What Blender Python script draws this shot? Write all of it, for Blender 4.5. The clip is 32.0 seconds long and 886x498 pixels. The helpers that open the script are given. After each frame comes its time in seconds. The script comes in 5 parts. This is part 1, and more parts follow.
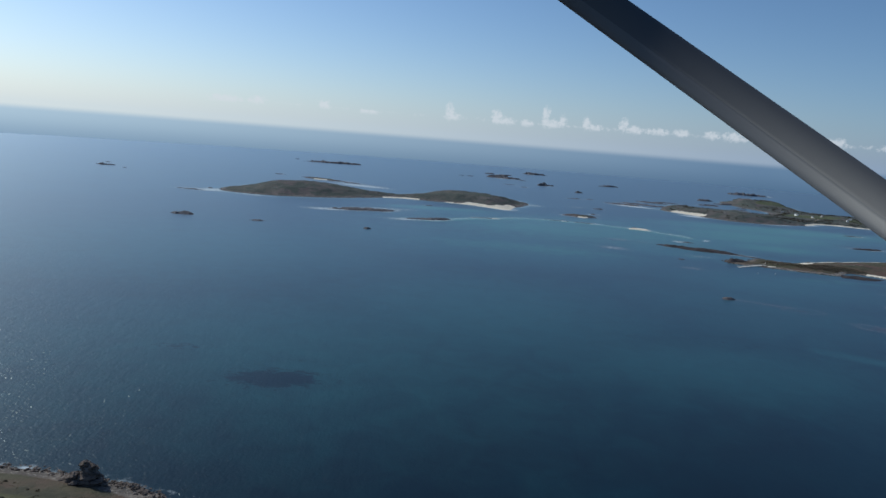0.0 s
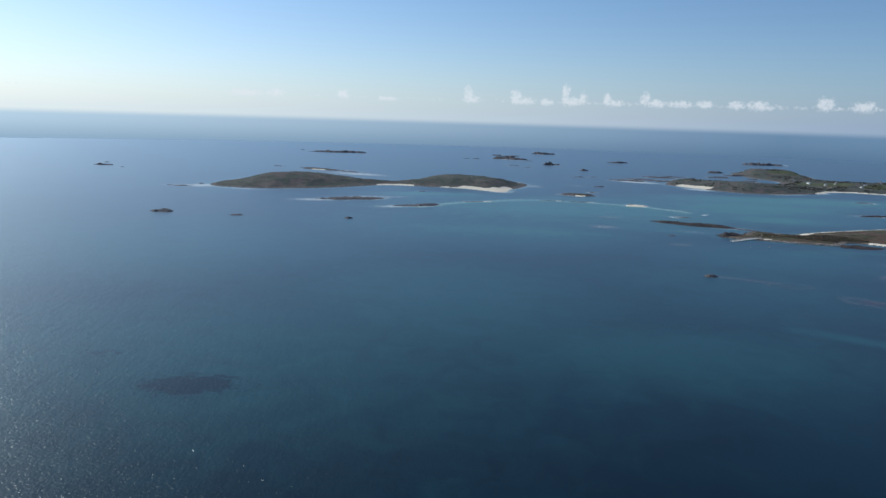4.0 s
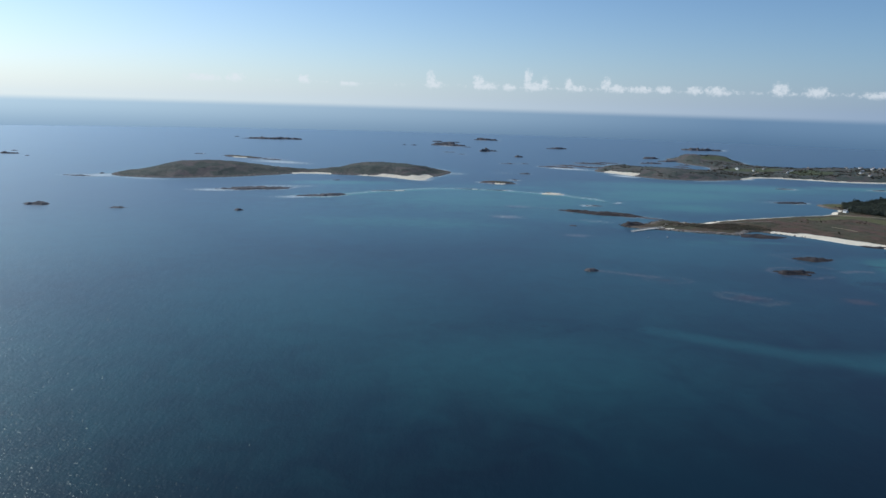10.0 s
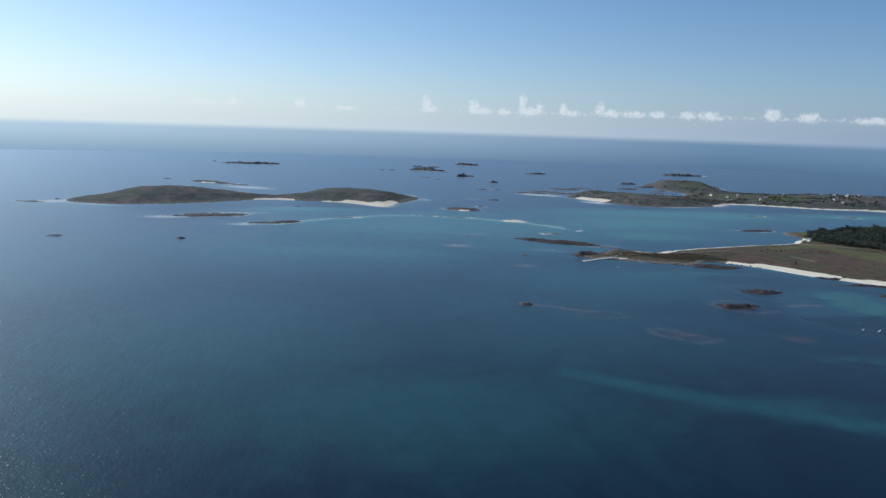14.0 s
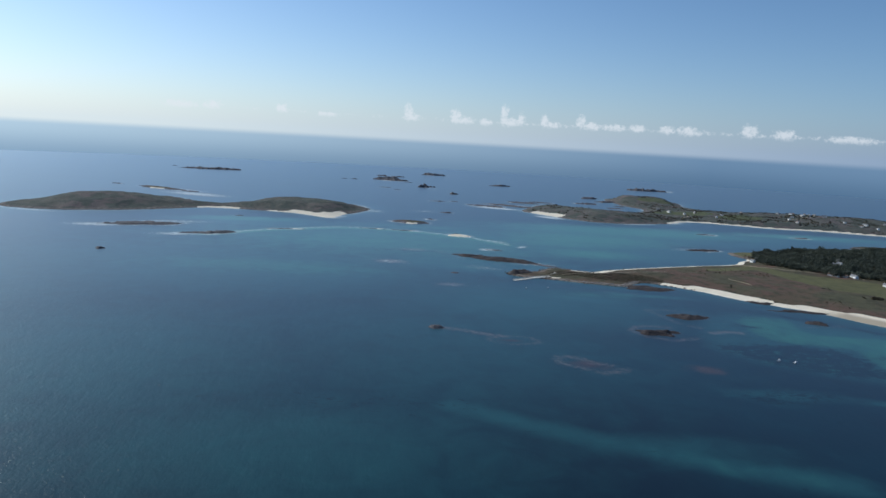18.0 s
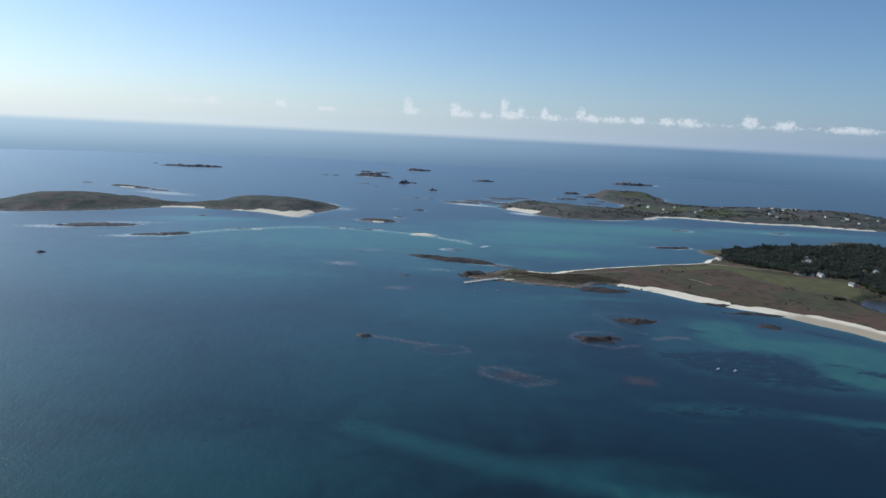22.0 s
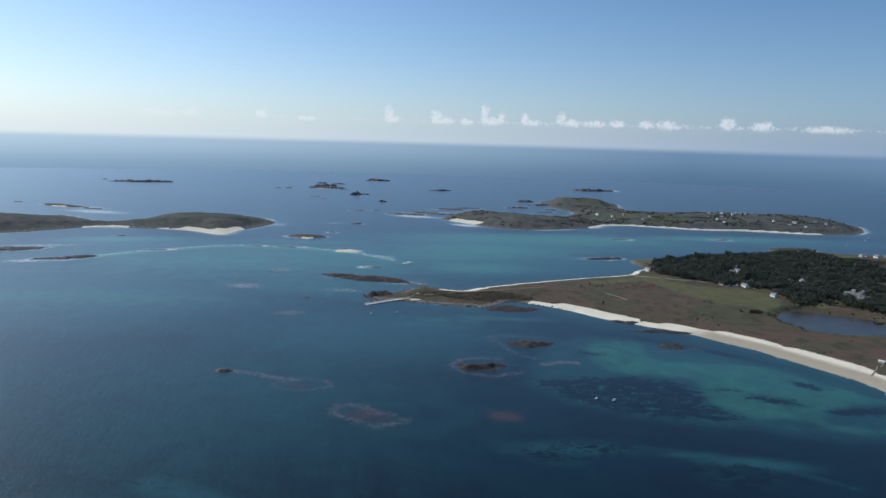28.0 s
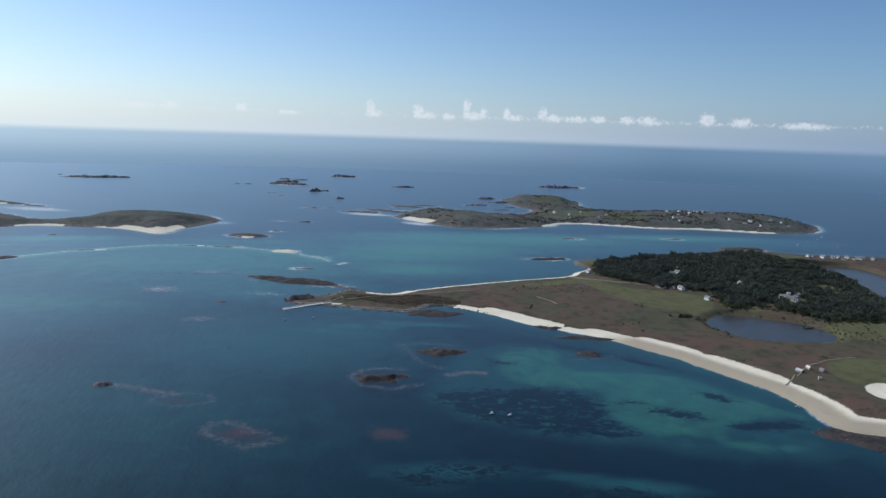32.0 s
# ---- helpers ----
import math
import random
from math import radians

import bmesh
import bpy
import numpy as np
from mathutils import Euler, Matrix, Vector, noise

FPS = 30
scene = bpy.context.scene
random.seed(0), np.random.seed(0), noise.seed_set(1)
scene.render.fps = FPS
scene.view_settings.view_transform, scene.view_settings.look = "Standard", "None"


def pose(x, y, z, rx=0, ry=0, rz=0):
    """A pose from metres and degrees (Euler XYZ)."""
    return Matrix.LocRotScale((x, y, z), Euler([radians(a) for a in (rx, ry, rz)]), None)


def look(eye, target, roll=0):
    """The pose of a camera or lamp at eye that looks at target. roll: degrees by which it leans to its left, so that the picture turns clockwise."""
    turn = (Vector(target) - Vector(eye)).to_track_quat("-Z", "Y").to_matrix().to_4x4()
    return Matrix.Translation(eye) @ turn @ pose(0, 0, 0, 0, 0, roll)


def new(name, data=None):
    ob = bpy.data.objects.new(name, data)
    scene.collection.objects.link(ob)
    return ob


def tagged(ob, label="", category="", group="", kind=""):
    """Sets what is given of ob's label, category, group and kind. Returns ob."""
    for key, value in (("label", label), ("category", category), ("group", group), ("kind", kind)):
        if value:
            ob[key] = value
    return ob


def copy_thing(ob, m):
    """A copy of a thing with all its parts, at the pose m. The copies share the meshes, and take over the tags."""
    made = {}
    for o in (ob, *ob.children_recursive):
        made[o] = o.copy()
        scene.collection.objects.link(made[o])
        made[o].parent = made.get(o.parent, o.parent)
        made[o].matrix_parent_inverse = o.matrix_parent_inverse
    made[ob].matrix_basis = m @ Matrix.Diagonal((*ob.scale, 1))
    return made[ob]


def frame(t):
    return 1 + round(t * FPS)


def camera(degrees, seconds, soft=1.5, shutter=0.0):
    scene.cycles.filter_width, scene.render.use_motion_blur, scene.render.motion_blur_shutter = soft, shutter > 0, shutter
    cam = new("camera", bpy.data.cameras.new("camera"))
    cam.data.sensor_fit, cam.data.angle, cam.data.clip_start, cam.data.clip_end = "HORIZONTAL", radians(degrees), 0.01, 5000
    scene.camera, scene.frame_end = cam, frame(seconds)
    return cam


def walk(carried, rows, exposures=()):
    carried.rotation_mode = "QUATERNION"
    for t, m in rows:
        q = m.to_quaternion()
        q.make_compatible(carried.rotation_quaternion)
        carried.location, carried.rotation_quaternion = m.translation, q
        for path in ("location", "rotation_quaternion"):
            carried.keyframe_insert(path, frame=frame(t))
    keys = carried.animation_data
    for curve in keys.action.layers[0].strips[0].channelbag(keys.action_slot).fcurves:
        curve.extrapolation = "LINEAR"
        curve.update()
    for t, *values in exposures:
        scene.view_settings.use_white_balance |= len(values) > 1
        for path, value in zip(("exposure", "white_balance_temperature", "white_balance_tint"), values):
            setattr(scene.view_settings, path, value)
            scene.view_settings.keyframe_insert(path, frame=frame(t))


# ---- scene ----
cam = camera(64.19, 32.0)


def flown(x, y, z, yaw, pitch, roll):
    """A pose from a place, a heading to the left of +y, a pitch above the level and a roll."""
    return pose(x, y, z, 0, 0, yaw) @ pose(0, 0, 0, 90 + pitch, 0, 0) @ pose(0, 0, 0, 0, 0, roll)


# seconds, x, y, z, heading, pitch, roll
FLIGHT = [
    (0, -119.0, -58.4, 195.5, -0.79, -9.26, 4.62),
    (0.5, -109.9, -53.4, 195.5, -0.63, -9.83, 4.61),
    (1, -100.8, -48.4, 195.7, -0.59, -10.50, 4.44),
    (1.5, -91.4, -43.6, 196.0, -0.65, -10.80, 4.52),
    (2, -82.0, -39.1, 196.4, -0.52, -11.05, 4.35),
    (2.5, -72.2, -34.6, 196.8, -0.21, -11.04, 3.92),
    (4.5, -30.5, -16.8, 198.4, 1.20, -10.49, 1.38),
    (5, -20.3, -11.3, 199.0, 0.78, -10.41, 1.34),
    (5.5, -10.1, -5.7, 199.6, 0.32, -10.53, 1.34),
    (6, 0.0, 0.0, 200.0, -0.00, -10.99, 1.12),
    (6.5, 10.1, 5.7, 199.8, -0.02, -11.21, 0.72),
    (7, 20.2, 11.1, 199.6, 0.02, -11.31, 0.64),
    (7.5, 30.2, 16.3, 199.7, -0.19, -11.15, 0.86),
    (8, 40.3, 21.2, 200.1, -0.66, -11.16, 1.16),
    (8.5, 50.5, 25.9, 200.8, -1.01, -11.21, 1.40),
    (9, 60.6, 30.4, 201.4, -1.35, -11.32, 1.53),
    (9.5, 70.7, 34.7, 201.6, -1.68, -11.50, 1.68),
    (10, 80.8, 39.0, 201.7, -1.82, -11.70, 1.76),
    (10.5, 90.9, 43.4, 202.0, -1.64, -11.49, 1.66),
    (11, 101.1, 48.0, 202.6, -1.45, -11.12, 1.56),
    (11.5, 111.3, 52.7, 203.3, -1.45, -10.69, 1.62),
    (12, 121.6, 57.3, 204.2, -1.44, -10.33, 1.67),
    (12.5, 132.1, 61.9, 205.2, -1.57, -10.02, 1.69),
    (13, 142.5, 66.5, 206.2, -1.77, -9.79, 1.80),
    (13.5, 152.9, 71.0, 206.9, -1.96, -9.70, 1.81),
    (14, 163.3, 75.6, 207.7, -2.15, -9.79, 1.89),
    (14.5, 173.7, 80.2, 208.5, -2.37, -9.75, 2.03),
    (16.5, 215.7, 98.4, 212.8, -3.44, -9.15, 2.55),
    (17, 226.0, 102.5, 214.4, -3.42, -9.18, 2.84),
    (17.5, 236.3, 106.4, 216.1, -3.62, -9.11, 3.07),
    (18, 246.5, 110.4, 217.7, -3.80, -9.03, 3.27),
    (18.5, 256.6, 114.5, 219.5, -3.73, -8.95, 3.23),
    (19, 266.8, 118.6, 221.1, -3.63, -8.77, 3.12),
    (19.5, 277.0, 122.7, 222.3, -3.65, -8.68, 2.91),
    (20, 287.2, 126.9, 223.2, -3.51, -9.15, 2.77),
    (20.5, 297.5, 131.2, 224.2, -3.43, -9.59, 2.76),
    (21, 307.9, 135.4, 225.2, -3.46, -9.75, 2.82),
    (21.5, 318.4, 139.6, 226.5, -3.60, -9.68, 2.85),
    (22, 329.0, 143.5, 228.0, -3.77, -9.53, 2.82),
    (22.5, 339.5, 147.4, 229.6, -3.85, -9.34, 2.76),
    (23, 349.9, 151.1, 231.1, -3.88, -9.19, 2.58),
    (23.5, 360.2, 154.6, 232.2, -3.95, -9.08, 2.57),
    (24, 370.4, 158.2, 233.0, -4.12, -9.09, 2.58),
    (24.5, 380.7, 161.7, 234.0, -4.14, -9.09, 2.50),
    (25, 390.9, 165.5, 235.0, -4.06, -9.23, 2.39),
    (25.5, 401.1, 169.4, 236.2, -4.00, -9.28, 2.03),
    (27.5, 444.4, 185.7, 241.1, -4.72, -8.72, 1.71),
    (28, 455.1, 189.7, 241.9, -5.06, -8.92, 1.67),
    (28.5, 465.8, 193.6, 242.5, -5.30, -9.04, 1.70),
    (29, 476.5, 197.6, 243.2, -5.51, -9.03, 1.83),
    (29.5, 487.2, 201.4, 244.0, -5.49, -9.02, 1.65),
    (30, 498.2, 205.2, 244.9, -5.51, -8.98, 1.56),
    (30.5, 509.2, 208.8, 245.9, -5.77, -8.93, 1.76),
    (31, 520.4, 212.3, 247.1, -6.02, -9.06, 1.91),
    (31.5, 531.8, 215.9, 248.3, -6.32, -9.18, 2.05),
    (32, 543.4, 219.3, 249.6, -6.56, -9.29, 1.93),
]
walk(cam, [(t, flown(*row)) for t, *row in FLIGHT], ((0, -0.2, 6030, 4), (1, -0.06, 6030, 4), (3, -0.02, 6030, 4), (6, 0.0, 6030, 4), (16, 0.0, 6040, 4), (32, 0.03, 6070, 5)))

# ---------------------------------------------------------------- sky and sun
SUN_UP, SUN_TURN = radians(36), radians(-56)  # turn: from +y towards +x
to_sun = Vector((math.sin(SUN_TURN) * math.cos(SUN_UP), math.cos(SUN_TURN) * math.cos(SUN_UP), math.sin(SUN_UP)))


class Nodes:
    """A small builder for node trees."""

    def __init__(self, tree):
        self.tree = tree
        tree.nodes.clear()

    def add(self, kind, **values):
        node = self.tree.nodes.new(kind)
        for key, value in values.items():
            setattr(node, key, value)
        return node

    def link(self, a, b):
        self.tree.links.new(a, b)

    def put(self, value, socket):
        if isinstance(value, bpy.types.NodeSocket):
            self.link(value, socket)
        else:
            socket.default_value = value

    def math(self, op, a, b=0.0, c=0.0, clamp=False):
        node = self.add("ShaderNodeMath", operation=op, use_clamp=clamp)
        for n, v in enumerate((a, b, c)):
            self.put(v, node.inputs[n])
        return node.outputs[0]

    def mix(self, fac, a, b, blend="MIX"):
        node = self.add("ShaderNodeMix", data_type="RGBA", blend_type=blend)
        self.put(fac, node.inputs[0])
        self.put(a if isinstance(a, bpy.types.NodeSocket) else (*a, 1), node.inputs[6])
        self.put(b if isinstance(b, bpy.types.NodeSocket) else (*b, 1), node.inputs[7])
        return node.outputs[2]

    def noise(self, scale, detail=3.0, rough=0.55, vector=None, distortion=0.0):
        node = self.add("ShaderNodeTexNoise")
        node.inputs["Scale"].default_value = scale
        node.inputs["Detail"].default_value = detail
        node.inputs["Roughness"].default_value = rough
        node.inputs["Distortion"].default_value = distortion
        if vector is not None:
            self.link(vector, node.inputs["Vector"])
        return node.outputs["Fac"]

    def ramp(self, value, low, high, smooth=True):
        node = self.add("ShaderNodeMapRange", interpolation_type="SMOOTHSTEP" if smooth else "LINEAR")
        self.put(value, node.inputs[0])
        node.inputs[1].default_value, node.inputs[2].default_value = low, high
        return node.outputs[0]


world = bpy.data.worlds.new("sky")
scene.world = world
world.use_nodes = True
n = Nodes(world.node_tree)
sky = n.add("ShaderNodeTexSky", sky_type="NISHITA", sun_disc=False, sun_elevation=SUN_UP, sun_rotation=SUN_TURN, altitude=0, air_density=0.8, dust_density=0.6, ozone_density=5.0)
way = n.add("ShaderNodeTexCoord").outputs["Generated"]
split = n.add("ShaderNodeSeparateXYZ")
n.link(way, split.inputs[0])
azimuth = n.math("MULTIPLY", n.math("ARCTAN2", split.outputs[0], split.outputs[1]), 57.3)
height = n.math("MULTIPLY", split.outputs[2], 57.3)
flat = n.add("ShaderNodeCombineXYZ")
n.link(azimuth, flat.inputs[0])
n.link(height, flat.inputs[1])
puffs = n.noise(1.3, 4.0, 0.55, flat.outputs[0])
lumps = n.noise(3.6, 5.0, 0.62, flat.outputs[0])
# a pale haze low over the sea, brighter towards the sun
glow = n.math("POWER", n.math("MULTIPLY_ADD", n.math("COSINE", n.math("SUBTRACT", n.math("DIVIDE", azimuth, 57.3), SUN_TURN)), 0.5, 0.5), 1.5)
haze_hue = n.mix(glow, (0.3, 1.1, 2.9), (6.7, 7.1, 7.2))
haze = n.math("MULTIPLY", n.math("EXPONENT", n.math("MULTIPLY", n.math("MAXIMUM", height, 0.0), -0.30)), 0.88)
hue = n.mix(haze, n.mix(1.0, n.mix(glow, (0.68, 0.72, 0.74), (1.06, 1.02, 0.99)), sky.outputs[0], "MULTIPLY"), haze_hue)
# cumulus heads with level bases over a low bank: azimuth, middle, half width and half height in degrees
billow = n.math("ADD", n.math("MULTIPLY", n.math("SUBTRACT", puffs, 0.5), 1.4), n.math("MULTIPLY", n.math("SUBTRACT", lumps, 0.5), 2.6))
low = n.math("DIVIDE", n.math("SUBTRACT", height, 1.35), 0.28)
body = n.math("SUBTRACT", n.math("MULTIPLY", n.ramp(azimuth, -4, 14), 0.25), n.math("MULTIPLY", low, low))
for az, mid, wide, tall in ((-17, 1.3, 1.6, 0.35), (-14.6, 1.4, 0.9, 0.4), (-9.4, 1.45, 0.7, 0.4), (-6, 1.2, 1.0, 0.25), (0.45, 1.7, 0.42, 0.95), (0.7, 1.35, 0.8, 0.4), (4.2, 1.65, 0.5, 0.75), (4.9, 1.35, 1.1, 0.4), (6.6, 1.3, 0.6, 0.35), (8.1, 1.9, 0.42, 1.05), (8.6, 1.45, 0.9, 0.5), (9.4, 1.7, 0.4, 0.6), (11.3, 1.6, 0.42, 0.6), (11.9, 1.35, 0.8, 0.35), (14.1, 1.7, 0.42, 0.75), (14.9, 1.4, 0.9, 0.4), (16.6, 1.4, 1.1, 0.35), (18.4, 1.45, 0.8, 0.35), (20.6, 1.45, 0.7, 0.45), (22.2, 1.4, 1.1, 0.45), (26.4, 1.6, 0.7, 0.7), (28.8, 1.45, 1.0, 0.5), (33, 1.3, 2.0, 0.35), (40, 1.5, 1.2, 0.6), (47, 1.4, 2.0, 0.4), (-38, 1.4, 1.6, 0.4)):
    u, v = n.math("DIVIDE", n.math("SUBTRACT", azimuth, az), wide), n.math("DIVIDE", n.math("SUBTRACT", height, mid), tall)
    body = n.math("MAXIMUM", body, n.math("SUBTRACT", 1.0, n.math("ADD", n.math("MULTIPLY", u, u), n.math("MULTIPLY", v, v))))
cloud = n.math("MULTIPLY", n.ramp(n.math("ADD", body, billow), 0.0, 1.1), n.ramp(height, 0.85, 1.35))
hue = n.mix(n.math("MULTIPLY", cloud, 0.64), hue, (6.7, 6.6, 6.9))
# far sea painted below the horizon, its haze paler towards it and the sun
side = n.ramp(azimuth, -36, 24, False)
hazy_far_sea = n.mix(n.ramp(height, -0.5, -3.0), n.mix(side, (4.4, 5.4, 6.3), (1.35, 2.1, 3.2)), n.mix(side, (2.4, 3.32, 4.45), (0.80, 1.38, 2.25)))
hue = n.mix(n.ramp(height, -0.2, -0.72), hue, hazy_far_sea)
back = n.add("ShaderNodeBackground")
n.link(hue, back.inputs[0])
back.inputs[1].default_value = 0.122
out = n.add("ShaderNodeOutputWorld")
n.link(back.outputs[0], out.inputs[0])

lamp = bpy.data.lights.new("sun", "SUN")
lamp.energy, lamp.angle, lamp.color = 3.2, radians(0.53), (1.0, 0.95, 0.87)
sun = new("sun", lamp)
sun.matrix_world = look(to_sun * 100, (0, 0, 0))


# ---------------------------------------------------------------- numbers
def hashed(i, j, seed):
    v = np.sin(i * 127.1 + j * 311.7 + seed * 74.7) * 43758.5453
    return v - np.floor(v)


def grain(x, y, size, seed=0, octaves=3):
    """Smooth value noise about 0, from -1 to 1, of the given size in metres."""
    total, gain, most = 0.0, 1.0, 0.0
    for k in range(octaves):
        u, v = np.asarray(x) / size * 2**k, np.asarray(y) / size * 2**k
        i, j = np.floor(u), np.floor(v)
        a, b = u - i, v - j
        a, b = a * a * (3 - 2 * a), b * b * (3 - 2 * b)
        h = lambda p, q: hashed(i + p, j + q, seed + 9 * k)
        total = total + gain * ((h(0, 0) * (1 - a) + h(1, 0) * a) * (1 - b) + (h(0, 1) * (1 - a) + h(1, 1) * a) * b - 0.5) * 2
        most, gain = most + gain, gain * 0.5
    return total / most


def smooth(low, high, v):
    u = np.clip((v - low) / (high - low), 0, 1)
    return u * u * (3 - 2 * u)


SEA_MID, SEA_RIM = (250.0, 80.0), 4820.0


def rounded(corners, steps=8, rough=0.0, size=40.0, seed=0):
    """A closed smooth outline through the corners, roughened by noise."""
    c = np.array(corners, float)
    u = np.linspace(0, 1, steps, endpoint=False)[:, None]
    line = []
    for k in range(len(c)):
        a, b, d, e = c[k - 1], c[k], c[(k + 1) % len(c)], c[(k + 2) % len(c)]
        line.append(0.5 * (2 * b + (d - a) * u + (2 * a - 5 * b + 4 * d - e) * u**2 + (3 * b - a - 3 * d + e) * u**3))
    line = np.concatenate(line)
    if rough:
        line = line + rough * np.stack([grain(line[:, 0], line[:, 1], size, seed), grain(line[:, 0], line[:, 1], size, seed + 40)], 1)
    return line


def inland(x, y, line):
    """Metres from the outline: positive inside, negative outside."""
    x, y = np.asarray(x, float).ravel(), np.asarray(y, float).ravel()
    best, inside = np.full(x.shape, 1e18), np.zeros(x.shape, bool)
    for (ax, ay), (bx, by) in zip(line, np.roll(line, -1, 0)):
        dx, dy = bx - ax, by - ay
        u = np.clip(((x - ax) * dx + (y - ay) * dy) / (dx * dx + dy * dy + 1e-9), 0, 1)
        best = np.minimum(best, (x - ax - u * dx) ** 2 + (y - ay - u * dy) ** 2)
        if ay != by:
            inside ^= ((ay > y) != (by > y)) & (x < ax + (y - ay) * dx / dy)
    return np.where(inside, 1, -1) * np.sqrt(best)


def ellipse(x, y, rx, ry, turn=0.0, count=10, wob=0.12, seed=0):
    """Corners of an uneven oval outline."""
    rng = np.random.default_rng(seed)
    out = []
    for k in range(count):
        a, g = 2 * math.pi * k / count, 1 + wob * rng.uniform(-1, 1)
        u, v = rx * g * math.cos(a), ry * g * math.sin(a)
        c, s = math.cos(radians(turn)), math.sin(radians(turn))
        out.append((x + u * c - v * s, y + u * s + v * c))
    return out


# ---------------------------------------------------------------- materials
def material(name):
    m = bpy.data.materials.new(name)
    m.use_nodes = True
    return m, Nodes(m.node_tree)


def finish(n, colour, roughness=0.8, bump=None, strength=0.5, distance=0.5, metal=0.0, spec=0.5):
    p = n.add("ShaderNodeBsdfPrincipled")
    n.put(colour if isinstance(colour, bpy.types.NodeSocket) else (*colour, 1), p.inputs["Base Color"])
    n.put(roughness, p.inputs["Roughness"])
    p.inputs["Metallic"].default_value = metal
    p.inputs["Specular IOR Level"].default_value = spec
    if bump is not None:
        b = n.add("ShaderNodeBump")
        b.inputs["Strength"].default_value, b.inputs["Distance"].default_value = strength, distance
        n.link(bump, b.inputs["Height"])
        n.link(b.outputs[0], p.inputs["Normal"])
    o = n.add("ShaderNodeOutputMaterial")
    n.link(p.outputs[0], o.inputs[0])
    return p


def place_vector(n):
    return n.add("ShaderNodeNewGeometry").outputs["Position"]


def zone(n, name):
    a = n.add("ShaderNodeAttribute", attribute_name=name)
    s = n.add("ShaderNodeSeparateColor")
    n.link(a.outputs["Color"], s.inputs[0])
    return s.outputs


def land_material(name, stone_a, stone_b, stone_c):
    m, n = material(name)
    v = place_vector(n)
    z = zone(n, "cover")
    broad, mid, fine = n.noise(0.012, 4, 0.6, v), n.noise(0.06, 5, 0.65, v), n.noise(0.5, 4, 0.7, v)
    heath = n.mix(n.ramp(broad, 0.40, 0.60), (0.122, 0.076, 0.058), (0.088, 0.080, 0.050))
    heath = n.mix(n.math("MULTIPLY", n.ramp(n.noise(0.005, 3, 0.5, v), 0.48, 0.66), 0.45), heath, (0.080, 0.082, 0.044))
    heath = n.mix(n.ramp(mid, 0.47, 0.66), heath, (0.056, 0.054, 0.034))
    heath = n.mix(n.math("MULTIPLY", n.ramp(fine, 0.55, 0.75), 0.5), heath, (0.13, 0.10, 0.055))
    turf = n.mix(n.ramp(mid, 0.35, 0.7), (0.126, 0.122, 0.058), (0.090, 0.088, 0.044))
    turf = n.mix(n.math("MULTIPLY", n.ramp(fine, 0.5, 0.8), 0.4), turf, (0.13, 0.13, 0.062))
    stone = n.mix(n.ramp(mid, 0.35, 0.65), stone_a, stone_b)
    stone = n.mix(n.ramp(fine, 0.5, 0.7), stone, stone_c)
    sand = n.mix(n.ramp(mid, 0.3, 0.7), (0.88, 0.79, 0.64), (0.80, 0.70, 0.54))
    sand = n.mix(n.math("MULTIPLY", n.ramp(fine, 0.6, 0.8), 0.3), sand, (0.5, 0.43, 0.33))
    t = zone(n, "tide")
    sand = n.mix(n.ramp(n.math("ADD", t[0], n.math("MULTIPLY", n.math("SUBTRACT", mid, 0.5), 0.35)), 0.1, 1.0), sand, (0.46, 0.385, 0.285))
    frayed = lambda s: n.ramp(n.math("ADD", s, n.math("MULTIPLY", n.math("SUBTRACT", mid, 0.5), 0.7)), 0.35, 0.6)
    c = n.mix(frayed(z[1]), heath, turf)
    c = n.mix(frayed(z[2]), c, stone)
    c = n.mix(n.ramp(n.math("ADD", z[0], n.math("MULTIPLY", n.math("SUBTRACT", fine, 0.5), 0.9)), 0.38, 0.62), c, sand)
    finish(n, c, 0.92, n.math("ADD", mid, n.math("MULTIPLY", fine, 0.5)), 0.8, 1.6, spec=0.2)
    return m


def far_material():
    """Dry grey-green heather and bracken with darker scrub, its colours greyed for distance haze."""
    m, n = material("hazy_heather_hills")
    v = place_vector(n)
    z = zone(n, "cover")
    broad, mid, fine = n.noise(0.007, 4, 0.6, v), n.noise(0.028, 5, 0.65, v, 0.4), n.noise(0.12, 5, 0.7, v)
    c = n.mix(n.ramp(broad, 0.36, 0.64), (0.116, 0.116, 0.100), (0.140, 0.113, 0.112))
    c = n.mix(n.ramp(mid, 0.42, 0.56), c, (0.080, 0.092, 0.080))
    c = n.mix(n.math("MULTIPLY", n.ramp(fine, 0.55, 0.75), 0.6), c, (0.15, 0.14, 0.10))
    grass = n.mix(n.ramp(mid, 0.4, 0.62), (0.110, 0.122, 0.070), (0.080, 0.092, 0.056))
    c = n.mix(n.ramp(n.math("ADD", z[1], n.math("MULTIPLY", n.math("SUBTRACT", mid, 0.5), 1.4)), 0.35, 0.65), c, grass)
    stone = n.mix(n.ramp(fine, 0.4, 0.65), (0.10, 0.09, 0.085), (0.22, 0.20, 0.18))
    c = n.mix(n.ramp(n.math("ADD", z[2], n.math("MULTIPLY", n.math("SUBTRACT", mid, 0.5), 0.8)), 0.4, 0.65), c, stone)
    c = n.mix(n.ramp(n.math("ADD", z[0], n.math("MULTIPLY", n.math("SUBTRACT", fine, 0.5), 0.5)), 0.4, 0.6), c, (0.80, 0.71, 0.57))
    finish(n, c, 0.95, n.math("ADD", mid, n.math("MULTIPLY", fine, 0.7)), 0.9, 5.0, spec=0.15)
    return m


